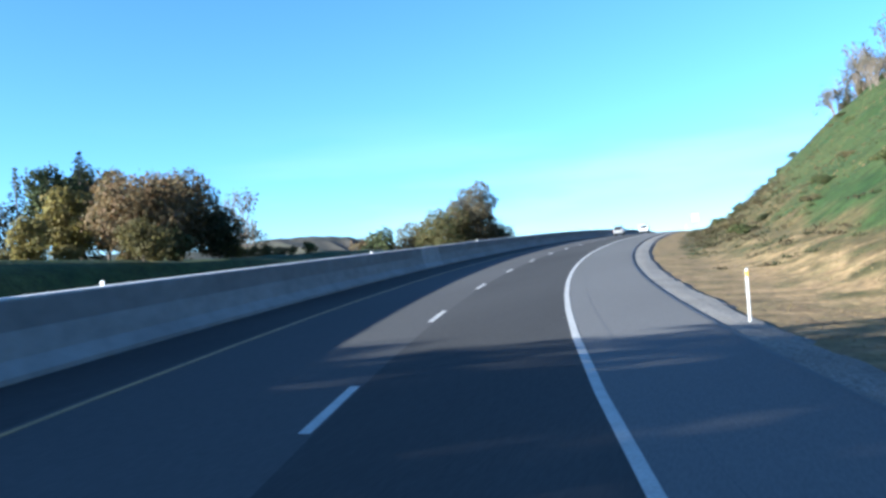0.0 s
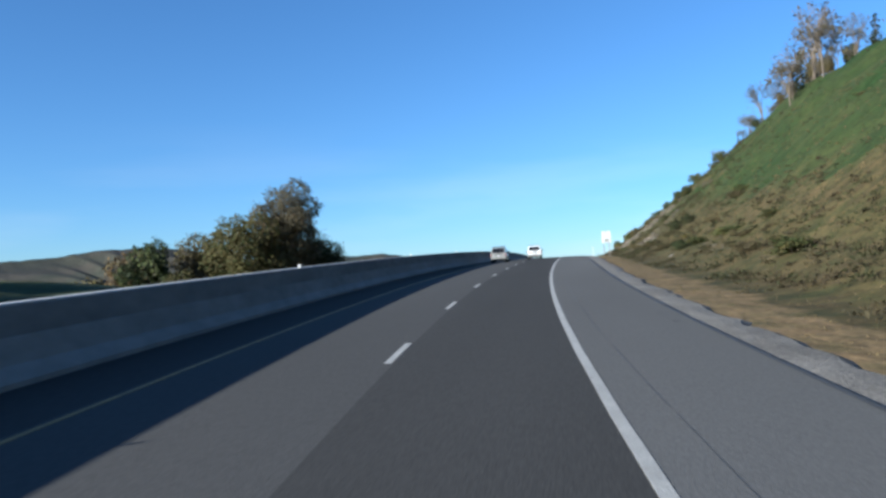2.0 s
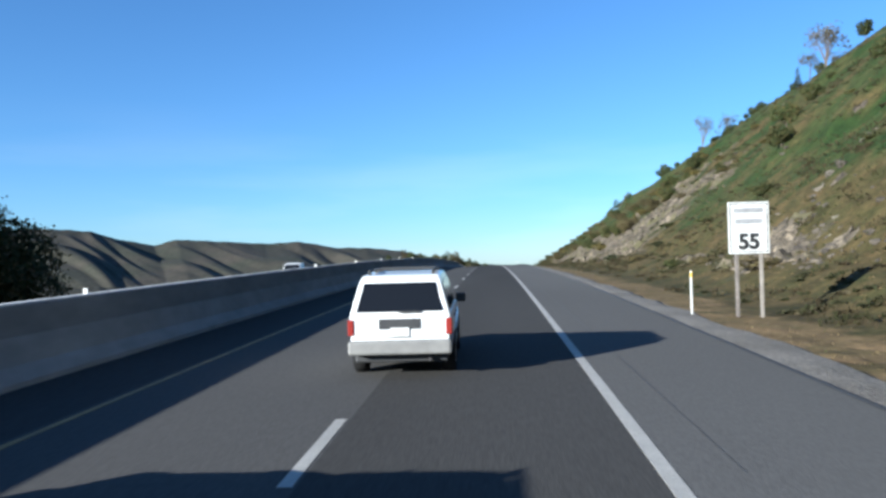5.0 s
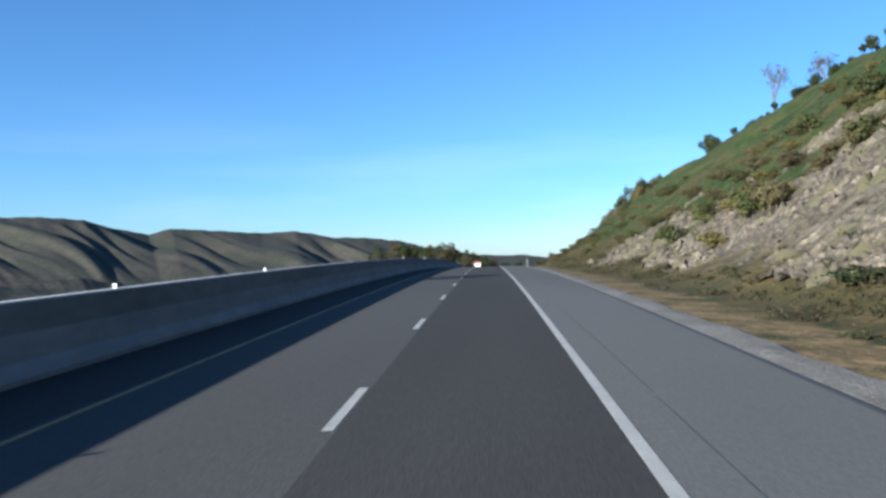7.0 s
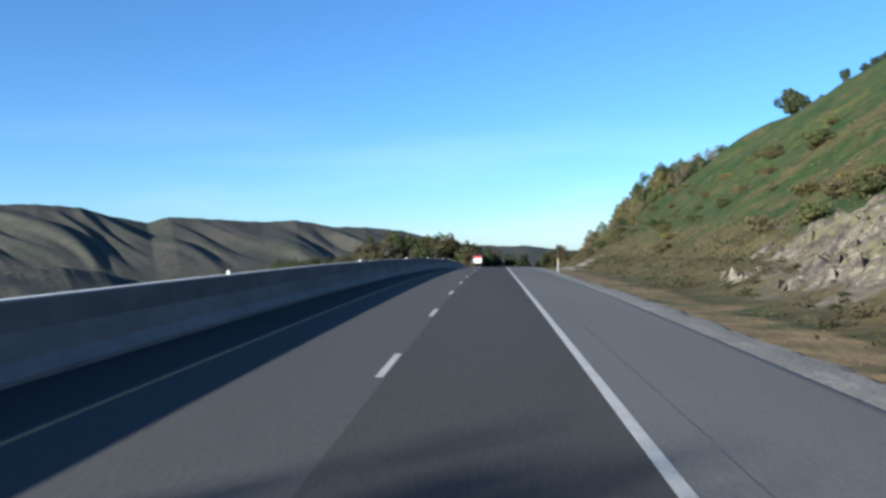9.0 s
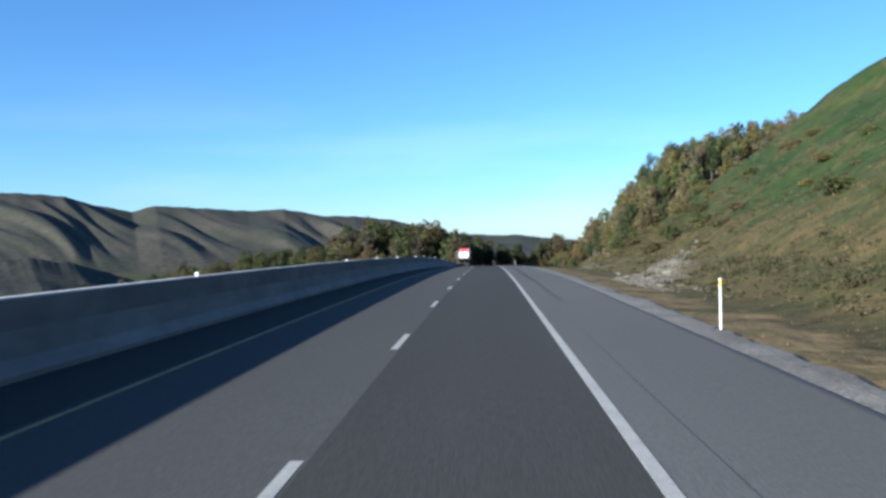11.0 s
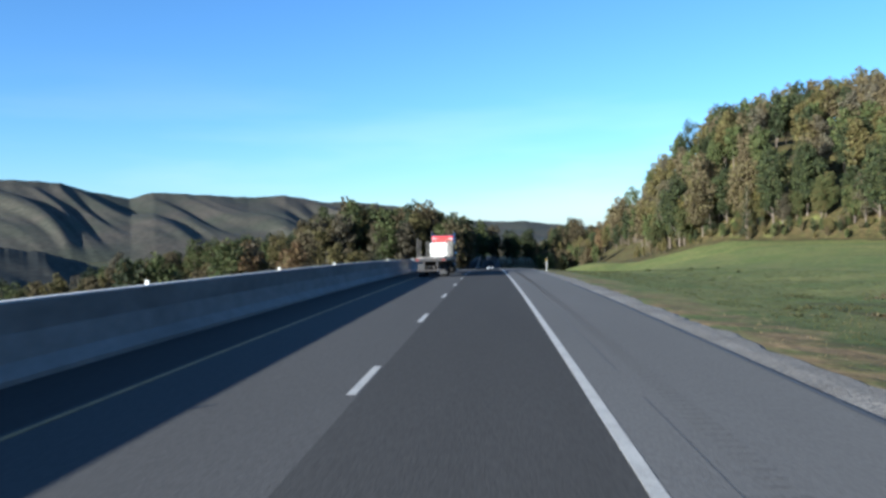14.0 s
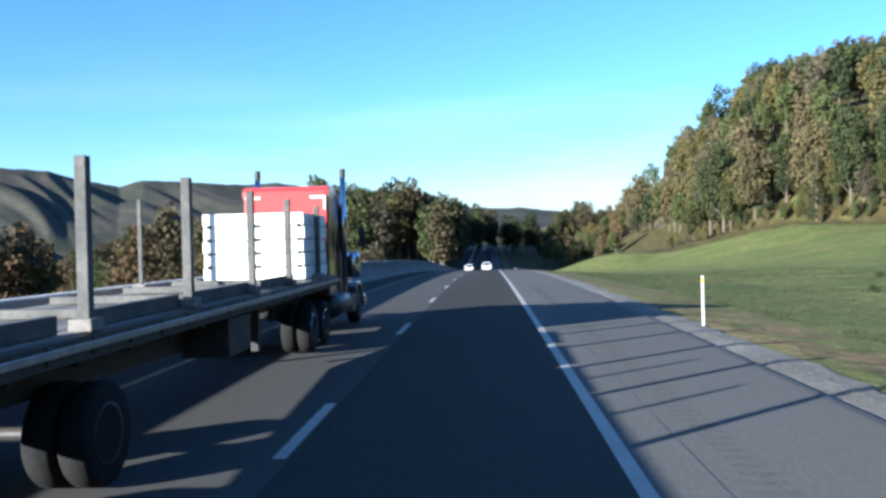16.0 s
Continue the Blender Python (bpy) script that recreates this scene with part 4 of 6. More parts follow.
# low thickets at the foot of the slope
for k in range(34):
    s, d = random.uniform(60, 260), 14.5 + abs(random.gauss(0, 1)) * 4
    plant(BUSH[random.choice((1, 1, 0, 2, 1))], s, d, random.uniform(0.6, 1.15), tall=random.uniform(0.4, 0.7))
# trees on the brow
plant(CONIFER[1], 217, 45, 1.0)
plant(CONIFER[1], 224, 49, 0.8)
plant(BARE[0], 207, 40.5, 0.9)
plant(BARE[0], 211, 42, 0.75)
plant(BARE[1], 228, 51, 0.85)
plant(BARE[1], 233, 53, 0.9)
for k in range(16):
    s, d = random.uniform(203, 240), random.uniform(42, 54)
    plant((BROADLEAF[5], BROADLEAF[2])[k % 2], s, d, random.uniform(0.13, 0.24))
# the wooded top of the cut
for k in range(20):
    s, d = random.uniform(92, 165), random.uniform(46, 58)
    plant((BROADLEAF[5], BROADLEAF[2], SMALL_TREE, BARE[1])[k % 4], s, d, (0.3, 0.3, 0.75, 0.7)[k % 4] * random.uniform(0.8, 1.3))
for k in range(34):
    s = random.uniform(325, 450)
    plant(SMALL_TREE, s, np.interp(s, (325, 450), (58, 62)) + random.uniform(-1, 5), random.uniform(0.3, 0.75))
for k in range(18):
    s, d = random.gauss(286, 26), random.uniform(26, 48)
    plant(BUSH[random.choice((0, 3, 1, 3))], s, d, random.uniform(0.4, 0.85))
for k in range(60):
    s, d = random.uniform(352, 446), 16.5 + 18 * random.random() ** 1.4
    if 376 < s < 414 and d < 20.5:
        continue
    plant(BUSH[random.choice((0, 3, 3, 1))], s, d, random.uniform(0.6, 1.2), tall=0.7)
for s, d, sc in ((536.6, 23, 0.35), (501, 21.9, 0.25), (560, 34, 0.4), (528, 32, 0.3), (574, 42, 0.35)):
    plant(BUSH[2], s, d, sc)

# woods beyond the meadow and on the left spur: the front trees are things, the mass behind them is one sheet of crowns
class Woods:
    def __init__(self):
        self.v, self.f, self.i, self.n = [], [], [], 0
        self.kinds, self.far = [], []
        r = np.random.default_rng(5)
        for k in range(10):
            lb = lobes_of(r, 17 + k % 4, 3.7 + 0.3 * (k % 4), 2.0, 12)
            v, f = crown_mesh(r, lb, 800, 0.5)
            tv, tf = [], []
            limb(tv, tf, (0, 0, -1), (0, 0, 12), 0.28, 0.08, 6)
            self.kinds.append((np.concatenate([v, np.array(tv)]), np.concatenate([f, np.array(tf) + len(v)]), len(f)))
            v, f = crown_mesh(r, lb, 330, 0.75)
            self.far.append((v, f, len(f)))

    def add(self, s, d, scale, leaf, far=False):
        v, f, n = (self.far if far else self.kinds)[random.randrange(10)]
        a = random.uniform(0, 6.28)
        p = on_road(s, d, float(terrain(s, d)) - 0.3)
        rot = np.array(((math.cos(a), -math.sin(a), 0), (math.sin(a), math.cos(a), 0), (0, 0, random.uniform(0.95, 1.25))))
        self.v.append(v @ rot.T * scale + p)
        self.f.append(f + self.n)
        self.i.append(np.concatenate([np.full(n, leaf), np.full(len(f) - n, 7)]))
        self.n += len(v)

    def finish(self, name, label):
        ob = mesh_object(name, np.concatenate(self.v), np.concatenate(self.f), [LEAF_GREEN, LEAF_OLIVE, LEAF_BROWN, LEAF_RUST, LEAF_DARK, LEAF_GREY, LEAF_GOLD, BARK], index=np.concatenate(self.i))
        return tagged(ob, label, "woodland", kind="stuff")


hill_woods, spur_woods = Woods(), Woods()
fronts = 0
count = 0
while count < 430:
    x, y = random.uniform(48, 300), random.uniform(205, 480)
    front = (x - 45) * 0.75 + (y - 335) * 0.66
    if front < 0 or front > 190 or x < 70 or (front > 70 and random.random() < 0.3):
        continue
    count += 1
    if front < 16 and fronts < 70:
        fronts += 1
        kind = random.choice((0, 1, 4, 0, 1, 5, 2))
        plant(CONIFER[0] if random.random() < 0.12 else BROADLEAF[kind], 440 + y, x, random.uniform(0.85, 1.15), tall=random.uniform(1.1, 1.4))
    else:
        hill_woods.add(440 + y, x, random.uniform(0.9, 1.3), random.choice((0, 0, 1, 1, 2, 4, 4, 2, 5, 1, 2)))
# a denser edge towards the meadow
for k in range(46):
    t = k / 45
    x, y = 69 + 121 * t + random.uniform(-2, 2), 320 - 138 * t + random.uniform(-3, 5)
    plant(CONIFER[0] if k % 13 == 5 else BROADLEAF[(0, 4, 1, 0, 6, 4, 5)[k % 7]], 440 + y, x, random.uniform(0.85, 1.15), tall=random.uniform(1.05, 1.35))
for s, d, k, sc in ((767, 75, 5, 1.75), (764, 71, 1, 1.2), (763, 72.5, 5, 1.55), (772, 79, 5, 1.7)):
    plant(BROADLEAF[k], s, d, sc, tall=1.35)
count = 0
while count < 130:
    x, y = random.uniform(26, 80), random.uniform(372, 600)
    if x - 26 > (y - 330) * 0.5:
        continue
    count += 1
    hill_woods.add(440 + y, x, random.uniform(0.5, 0.72), random.choice((0, 1, 2, 3, 4, 2)))
count = 0
while count < 420:
    x, y = -abs(random.gauss(0, 1)) * 115 - 11, random.uniform(300, 520)
    if y < 345 - x * 0.1 - 30 * random.random() or x < -310:
        continue
    count += 1
    spur_woods.add(440 + y, x, random.uniform(1.1, 1.6) * (1.0 if x > -90 else 0.72), random.choice((0, 0, 1, 1, 2, 2, 4, 5)))
for k in range(60):
    spur_woods.add(440 + random.uniform(500, 600), random.uniform(-60, 60), random.uniform(0.9, 1.4), random.choice((0, 4, 4, 2)))
for k in range(1250):
    s, d = random.uniform(545, 810), -(32 + 340 * random.random() ** 1.15)
    spur_woods.add(s, d, random.uniform(0.45, 0.8), random.choice((0, 1, 2, 2, 1, 4, 2, 3, 5)), d < -60)
for k in range(150):
    t = random.random()
    x, y = 58 + 135 * t + random.uniform(-4, 3), 326 - 150 * t + random.uniform(-5, 3)
    hill_woods.add(440 + y, x, random.uniform(0.14, 0.34), random.choice((0, 2, 1, 1, 4)))
hill_woods.finish("hillside_woods", "mixed green, olive and brown autumn woods on a hillside")
spur_woods.finish("valley_woods", "olive and dark green woods falling away to the valley")

# ---- helpers for built things ----
def part(name, bm, mat, parent, label="", smooth_shade=False):
    me = bpy.data.meshes.new(name)
    bm.to_mesh(me)
    bm.free()
    me.materials.append(mat)
    if smooth_shade:
        me.polygons.foreach_set("use_smooth", np.ones(len(me.polygons), dtype=bool))
    ob = new(name, me)
    ob.parent = parent
    if label:
        ob["label"] = label
    return ob


def box_bm(x0, x1, y0, y1, z0, z1, bevel=0.0, taper=1.0):
    bm = bmesh.new()
    bmesh.ops.create_cube(bm, size=1.0)
    for v in bm.verts:
        k = taper if v.co.z > 0 else 1.0
        cx, cy = (x0 + x1) / 2, (y0 + y1) / 2
        v.co = Vector((cx + v.co.x * (x1 - x0) * k, cy + v.co.y * (y1 - y0), z0 + (v.co.z + 0.5) * (z1 - z0)))
    if bevel:
        bmesh.ops.bevel(bm, geom=bm.edges[:], offset=bevel, segments=2, affect="EDGES", profile=0.5)
    return bm


def prism_bm(profile, half, bevel=0.0):
    """A side profile of (y, z) points given a width: half is a number or a function of (y, z)."""
    bm = bmesh.new()
    width = half if callable(half) else (lambda y, z: half)
    left = [bm.verts.new((-width(y, z), y, z)) for y, z in profile]
    right = [bm.verts.new((width(y, z), y, z)) for y, z in profile]
    bm.faces.new(left)
    bm.faces.new(right[::-1])
    n = len(profile)
    for i in range(n):
        j = (i + 1) % n
        bm.faces.new((left[j], left[i], right[i], right[j]))
    bmesh.ops.recalc_face_normals(bm, faces=bm.faces[:])
    if bevel:
        bmesh.ops.bevel(bm, geom=[e for e in bm.edges if e.calc_face_angle(0) > 0.35], offset=bevel, segments=2, affect="EDGES", profile=0.5)
    return bm


def lathe_bm(profile, centre, axis="x", steps=28):
    """Rings of (radius, along) turned round an axis through the centre."""
    bm = bmesh.new()
    rings = []
    for rad, along in profile:
        ring = []
        for i in range(steps):
            a = 2 * math.pi * i / steps
            c, s = rad * math.cos(a), rad * math.sin(a)
            p = {"x": (along, c, s), "y": (c, along, s), "z": (c, s, along)}[axis]
            ring.append(bm.verts.new(Vector(p) + Vector(centre)))
        rings.append(ring)
    for a, b in zip(rings, rings[1:]):
        for i in range(steps):
            j = (i + 1) % steps
            bm.faces.new((a[i], a[j], b[j], b[i]))
    for ring in (rings[0], rings[-1]):
        bm.faces.new(ring)
    bmesh.ops.recalc_face_normals(bm, faces=bm.faces[:])
    return bm


def panel_bm(corners, thick=0.012):
    """A thin panel through four corners, given a little thickness along its normal."""
    bm = bmesh.new()
    c = [Vector(p) for p in corners]
    n = (c[1] - c[0]).cross(c[3] - c[0]).normalized() * thick
    a = [bm.verts.new(p) for p in c]
    b = [bm.verts.new(p + n) for p in c]
    bm.faces.new(a[::-1])
    bm.faces.new(b)
    for i in range(4):
        j = (i + 1) % 4
        bm.faces.new((a[i], a[j], b[j], b[i]))
    bmesh.ops.recalc_face_normals(bm, faces=bm.faces[:])
    return bm


# ---- delineator posts and barrier reflectors ----
def delineator():
    top = tagged(new("delineator_post"), "thin white plastic delineator post on the gravel edge", "road post", group="delineator posts")
    bm = box_bm(-0.032, 0.032, -0.012, 0.012, -0.35, 1.36, 0.008)
    part("post", bm, POST_WHITE, top)
    part("reflector", box_bm(-0.03, 0.03, -0.02, -0.013, 1.16, 1.3, 0.002), REFLECTOR, top, "amber reflector")
    return top


post = delineator()
post.matrix_basis = road_pose(23.6, 7.95, -0.15)
for s in (189.0, 358.0, 514.0, 676.0):
    copy_thing(post, road_pose(s, 8.15, -0.12))

tab = tagged(new("barrier_reflector"), "small white reflector tab on top of the concrete barrier", "reflector", group="barrier reflectors")
part("bracket", box_bm(-0.05, 0.05, -0.02, 0.02, -0.01, 0.03, 0.004), STEEL, tab)
part("lens", box_bm(-0.05, 0.05, -0.012, 0.012, 0.03, 0.15, 0.004), POST_WHITE, tab, "white reflector lens")
tab.matrix_basis = road_pose(130.0, -6.58, 1.4)
for s in (20, 45, 76, 103, 155, 180, 203, 215, 227, 240.2, 253, 280, 305, 332, 360, 386, 399.6, 414, 434, 447, 460.3, 472.5, 497, 520, 545):
    copy_thing(tab, road_pose(s, -6.58, 1.4))


# ---- road sign ----
def text_bm(body, size, depth=0.006):
    cu = bpy.data.curves.new("figures", "FONT")
    cu.body, cu.size, cu.extrude, cu.offset, cu.align_x = body, size, depth, 0.03, "CENTER"
    ob = bpy.data.objects.new("figures", cu)
    me = bpy.data.meshes.new_from_object(ob)
    bm = bmesh.new()
    bm.from_mesh(me)
    bpy.data.objects.remove(ob)
    bpy.data.curves.remove(cu)
    bpy.data.meshes.remove(me)
    bmesh.ops.transform(bm, matrix=pose(0, 0, 0, 90, 0, 0), verts=bm.verts[:])
    return bm


sign = tagged(new("speed_sign"), "white rectangular speed sign with black figures on two wooden posts", "road sign")
sign.matrix_basis = road_pose(189.6, 10.1, float(terrain(189.6, 10.1)))
for x in (-0.38, 0.38):
    part("post", box_bm(x - 0.05, x + 0.05, -0.05, 0.05, -0.5, 3.3, 0.008), TIMBER, sign, "brown timber post")
plate = part("plate", box_bm(-0.63, 0.63, -0.075, -0.055, 2.0, 3.62, 0.006), SIGN_WHITE, sign)
bm = text_bm("55", 0.66)
bmesh.ops.translate(bm, verts=bm.verts[:], vec=(0, -0.085, 2.16))
part("figures", bm, SIGN_BLACK, plate, "black figures")
for z, wide in ((3.28, 0.46), (2.94, 0.42)):
    part("lettering", box_bm(-wide, wide, -0.09, -0.07, z, z + 0.16), SIGN_GREY, plate, "row of grey lettering")
for x0, x1, z0, z1 in ((-0.58, 0.58, 3.55, 3.575), (-0.58, 0.58, 2.045, 2.07), (-0.58, -0.555, 2.07, 3.55), (0.555, 0.58, 2.07, 3.55)):
    part("border", box_bm(x0, x1, -0.085, -0.07, z0, z1), SIGN_BLACK, plate)


# ---- rocks ----
def rock_mesh(seed, mat, detail=2):
    r = np.random.default_rng(seed)
    bm = bmesh.new()
    bmesh.ops.create_icosphere(bm, subdivisions=detail, radius=1.0)
    planes = [(Vector(r.normal(size=3)).normalized(), r.uniform(0.35, 0.75)) for _ in range(12)]
    for v in bm.verts:
        for n, lim in planes:
            over = v.co.dot(n) - lim
            if over > 0:
                v.co -= n * over
        v.co *= 1 + 0.1 * noise.noise(v.co * 2.3 + Vector((seed, 0, 0)))
    me = bpy.data.meshes.new("rock")
    bm.to_mesh(me)
    bm.free()
    me.materials.append(mat)
    return me


ROCKS = [rock_mesh(70 + k, ROCK) for k in range(6)]
PALE_ROCKS = [rock_mesh(80 + k, ROCK_PALE) for k in range(6)]


def ledge(parent, base, s_range, d_range, seed, high, step=0.32):
    """Broken blocks of rock that stand out of the slope where it is bare, and dip under the grass elsewhere."""
    r = np.random.default_rng(seed)
    s, d = np.meshgrid(np.arange(*s_range, step), np.arange(*d_range, step), indexing="ij")
    s = s + r.uniform(-0.12, 0.12, s.shape)
    d = d + r.uniform(-0.12, 0.12, d.shape)
    bare = rocky(s, d) + 0.34 * rolling(s, d, 3.0) + 0.3 * rolling(d + 9, s, 7.0)
    stand = np.clip((bare - 0.42) / 0.3, -0.6, 1.0)
    table = r.random((64, 64))

    def blocks(size_s, size_d, warp):
        i = np.floor(s / size_s + warp * rolling(s, d, 5.0) + 0.25 * d)
        j = np.floor(d / size_d + warp * rolling(d + 20, s, 5.0))
        return table[i.astype(int) % 64, j.astype(int) % 64]

    relief = 0.2 + 0.36 * blocks(1.5, 0.7, 0.8) + 0.32 * blocks(0.7, 0.4, 1.0) + 0.2 * r.normal(size=s.shape)
    relief = np.where(stand > 0, relief * high * np.clip(stand * 1.6, 0, 1) - 0.1, -0.9)
    pos = on_road(s, d, terrain(s, d) + relief) - base
    return mesh_object("ledge", pos.reshape(-1, 3), grid_faces(*s.shape)[:, ::-1], BEDROCK, parent, "broken blocks of bedrock")


def outcrop(label, spots, face=None, kinds=ROCKS):
    """An outcrop of separate rocks round a rock face: spots are (s, d, size)."""
    s0, d0, _ = spots[0]
    base = on_road(s0, d0, float(terrain(s0, d0)))
    top = tagged(new("rock_outcrop"), label, "rocks")
    top.matrix_basis = Matrix.Translation(base)
    if face:
        ledge(top, np.array(base), *face)
    for s, d, size in spots:
        p = on_road(s, d, float(terrain(s, d))) - base
        ob = new("rock", random.choice(kinds))
        ob.parent = top
        turn = Euler((random.uniform(-0.5, 0.5), random.uniform(-0.5, 0.5), random.uniform(0, 6.28)))
        ob.matrix_basis = Matrix.LocRotScale(Vector(p) - Vector((0, 0, size * 0.28)), turn, (size * random.uniform(0.8, 1.5), size * random.uniform(0.7, 1.2), size * random.uniform(0.45, 0.8)))
    return top


def scatter(n, s, d, spread_s, spread_d, lo, hi, lean=0.0):
    out = []
    while len(out) < n:
        a, b = random.gauss(0, 1), random.gauss(0, 1)
        q = d + b * spread_d + lean * a * spread_s
        if q > 15.2:
            out.append((s + a * spread_s, q, lo + (hi - lo) * random.random() ** 2))
    return out


outcrop("pale broken limestone outcrop at the foot of the slope", scatter(90, 312, 19.5, 10, 2.6, 0.15, 0.6), ((288, 336), (14.0, 30), 4, 0.85))
outcrop("tall grey and tan rock face in the cut slope", scatter(110, 272, 22, 13, 5.0, 0.12, 0.5), ((216, 300), (14.2, 50), 3, 0.85))
outcrop("pale rocks showing through the grass of the slope", scatter(36, 206, 16.8, 5, 1.4, 0.15, 0.55), ((190, 222), (14.6, 26), 5, 0.8))
STREAK = [(212.6 + 6.4 * u + random.gauss(0, 0.5), 21.0 + 9.0 * u + random.gauss(0, 0.25), random.uniform(0.2, 0.6)) for u in (0.0, 0.06, 0.12, 0.2, 0.24, 0.3, 0.36, 0.52, 0.56, 0.6, 0.64, 0.68, 0.92, 0.95, 0.98)]
outcrop("streak of white rocks high on the grassy slope", STREAK + [(235.6, 27.4, 0.5), (236.4, 27.9, 0.4), (184.0, 21.6, 0.35), (185.0, 22.0, 0.3), (210.5, 19.3, 0.6), (145.6, 13.8, 0.5), (146.6, 14.1, 0.35)], kinds=PALE_ROCKS)
outcrop("line of loose pale stones beside the ditch", [(s, np.interp(s, (376, 428, 445), (12.6, 14.0, 14.8)) + random.gauss(0, 0.5), 0.1 + 0.3 * random.random() ** 2) for s in np.linspace(376, 446, 150)], kinds=PALE_ROCKS)


def scree(n):
    """A cone of fallen stone: wide at the ditch, narrow at its head."""
    out = []
    for k in range(n):
        u = random.random() ** 1.5
        out.append((390 + 12 * u + random.uniform(-1, 1) * (8 - 6.5 * u), 11.2 + 6.6 * u + random.gauss(0, 0.35), 0.1 + 0.32 * random.random() ** 2))
    return out


outcrop("cone of pale fallen stones on the lower slope", scree(260), kinds=PALE_ROCKS)
outcrop("few flat pale stones lying in the ditch", [(442 + random.gauss(0, 3), 14.8 + random.gauss(0, 0.5), random.uniform(0.2, 0.55)) for k in range(22)], kinds=PALE_ROCKS)

outcrop("grey rocks at the foot of the grassy slope", scatter(14, 138, 16.5, 6, 0.7, 0.15, 0.5))
outcrop("few pale stones in the meadow", scatter(16, 515, 24.5, 9, 1.2, 0.1, 0.3))


def rubble(n, zones, mat, label, least=15.4):
    """Loose broken stone between the larger rocks."""
    r = np.random.default_rng(n)
    protos = []
    for k in range(5):
        bm = bmesh.new()
        bmesh.ops.create_icosphere(bm, subdivisions=1, radius=1.0)
        v = np.array([x.co[:] for x in bm.verts]) * r.uniform(0.6, 1.25, (len(bm.verts), 1))
        protos.append((v, np.array([[x.index for x in f.verts] for f in bm.faces])))
        bm.free()
    vs, fs, m = [], [], 0
    for k in range(n):
        s, d, ws, wd, lo, hi = zones[r.integers(len(zones))]
        s, d = s + r.normal() * ws, d + r.normal() * wd
        if d < least:
            continue
        v, f = protos[r.integers(5)]
        a = r.uniform(0, 6.28)
        size = lo + (hi - lo) * r.random() ** 2
        q = np.array(((math.cos(a), -math.sin(a), 0), (math.sin(a), math.cos(a), 0), (0, 0, 1)))
        vs.append((v * np.array((1.2, 0.9, 0.6)) * size) @ q.T + on_road(s, d, float(terrain(s, d)) - 0.1 * size))
        fs.append(f + m)
        m += len(v)
    ob = mesh_object("rubble", np.concatenate(vs), np.concatenate(fs), mat)
    return tagged(ob, label, "rubble", kind="stuff")


rubble(1300, ((312, 19.5, 11, 2.8, 0.06, 0.3), (312, 19.5, 11, 2.8, 0.06, 0.3), (272, 21, 12, 4.5, 0.08, 0.35), (276, 19, 12, 3.5, 0.08, 0.35), (206, 16.8, 5, 1.6, 0.1, 0.35), (396, 14.8, 5, 0.8, 0.06, 0.2)), ROCK, "broken tan and grey stone on the cut slope")
rubble(1500, ((388, 11.6, 4, 0.5, 0.06, 0.22), (391, 12.7, 3.6, 0.6, 0.06, 0.24), (395, 14.0, 2.8, 0.7, 0.06, 0.24), (398.5, 15.5, 2.0, 0.7, 0.06, 0.22), (401.5, 17.0, 1.2, 0.5, 0.06, 0.2)), ROCK_PALE, "fan of small pale fallen stones below the slope", 10.6)

# ---- grass ----
def grass(name, n, s_range, d_range, height, mats, label, weight=None):
    r = np.random.default_rng(n)
    s, d = r.uniform(*s_range, n), d_range[0] + (d_range[1] - d_range[0]) * r.random(n) ** 1.3
    clump = 0.5 + 0.5 * rolling(s, d, 6.0)
    keep = r.random(n) < np.clip(0.35 + 0.8 * clump, 0.1, 1) * (weight(s, d) if weight else 1)
    s, d = s[keep], d[keep]
    k = len(s)
    root = on_road(s, d, terrain(s, d) - 0.03)
    blades = 5
    root = np.repeat(root, blades, 0) + np.concatenate([r.normal(size=(k * blades, 2)) * 0.1, np.zeros((k * blades, 1))], 1)
    h = height * r.uniform(0.5, 1.25, k * blades) * np.repeat(r.uniform(0.6, 1.3, k), blades)
    a = r.uniform(0, 6.28, k * blades)
    side = np.stack([np.cos(a), np.sin(a), np.zeros_like(a)], -1) * (0.02 + 0.03 * r.random(k * blades))[:, None]
    tip = root + np.stack([r.normal(size=k * blades) * 0.25 * h, r.normal(size=k * blades) * 0.25 * h, h], -1)
    v = np.stack([root - side, root + side, tip], 1).reshape(-1, 3)
    f = np.arange(len(v)).reshape(-1, 3)
    ob = mesh_object(name, v, f, mats, index=np.repeat((r.random(k) < 0.3).astype(int), blades))
    return tagged(ob, label, "grass", kind="stuff")


grass("verge_grass", 16000, (-10, 460), (8.9, 17.5), 0.05, [GRASS_DRY, GRASS_GREEN], "dry straw-coloured grass along the verge")
grass("slope_grass", 24000, (60, 450), (16.5, 38), 0.16, [GRASS_GREEN, GRASS_DRY], "green and straw grass on the cut slope", lambda s, d: 1 - 0.8 * rocky(s, d))
grass("meadow_grass", 15000, (446, 600), (11.5, 40), 0.09, [GRASS_GREEN, GRASS_GREEN], "green meadow grass beside the shoulder")

SCRUB_BROWN = leaf_material("scrub_brown", (0.072, 0.053, 0.026), (0.055, 0.044, 0.02), 0.16)
SCRUB_OLIVE = leaf_material("scrub_olive", (0.05, 0.048, 0.018), (0.04, 0.043, 0.015), 0.16)
SCRUB_STRAW = leaf_material("scrub_straw", (0.095, 0.075, 0.038), (0.075, 0.06, 0.03), 0.16)


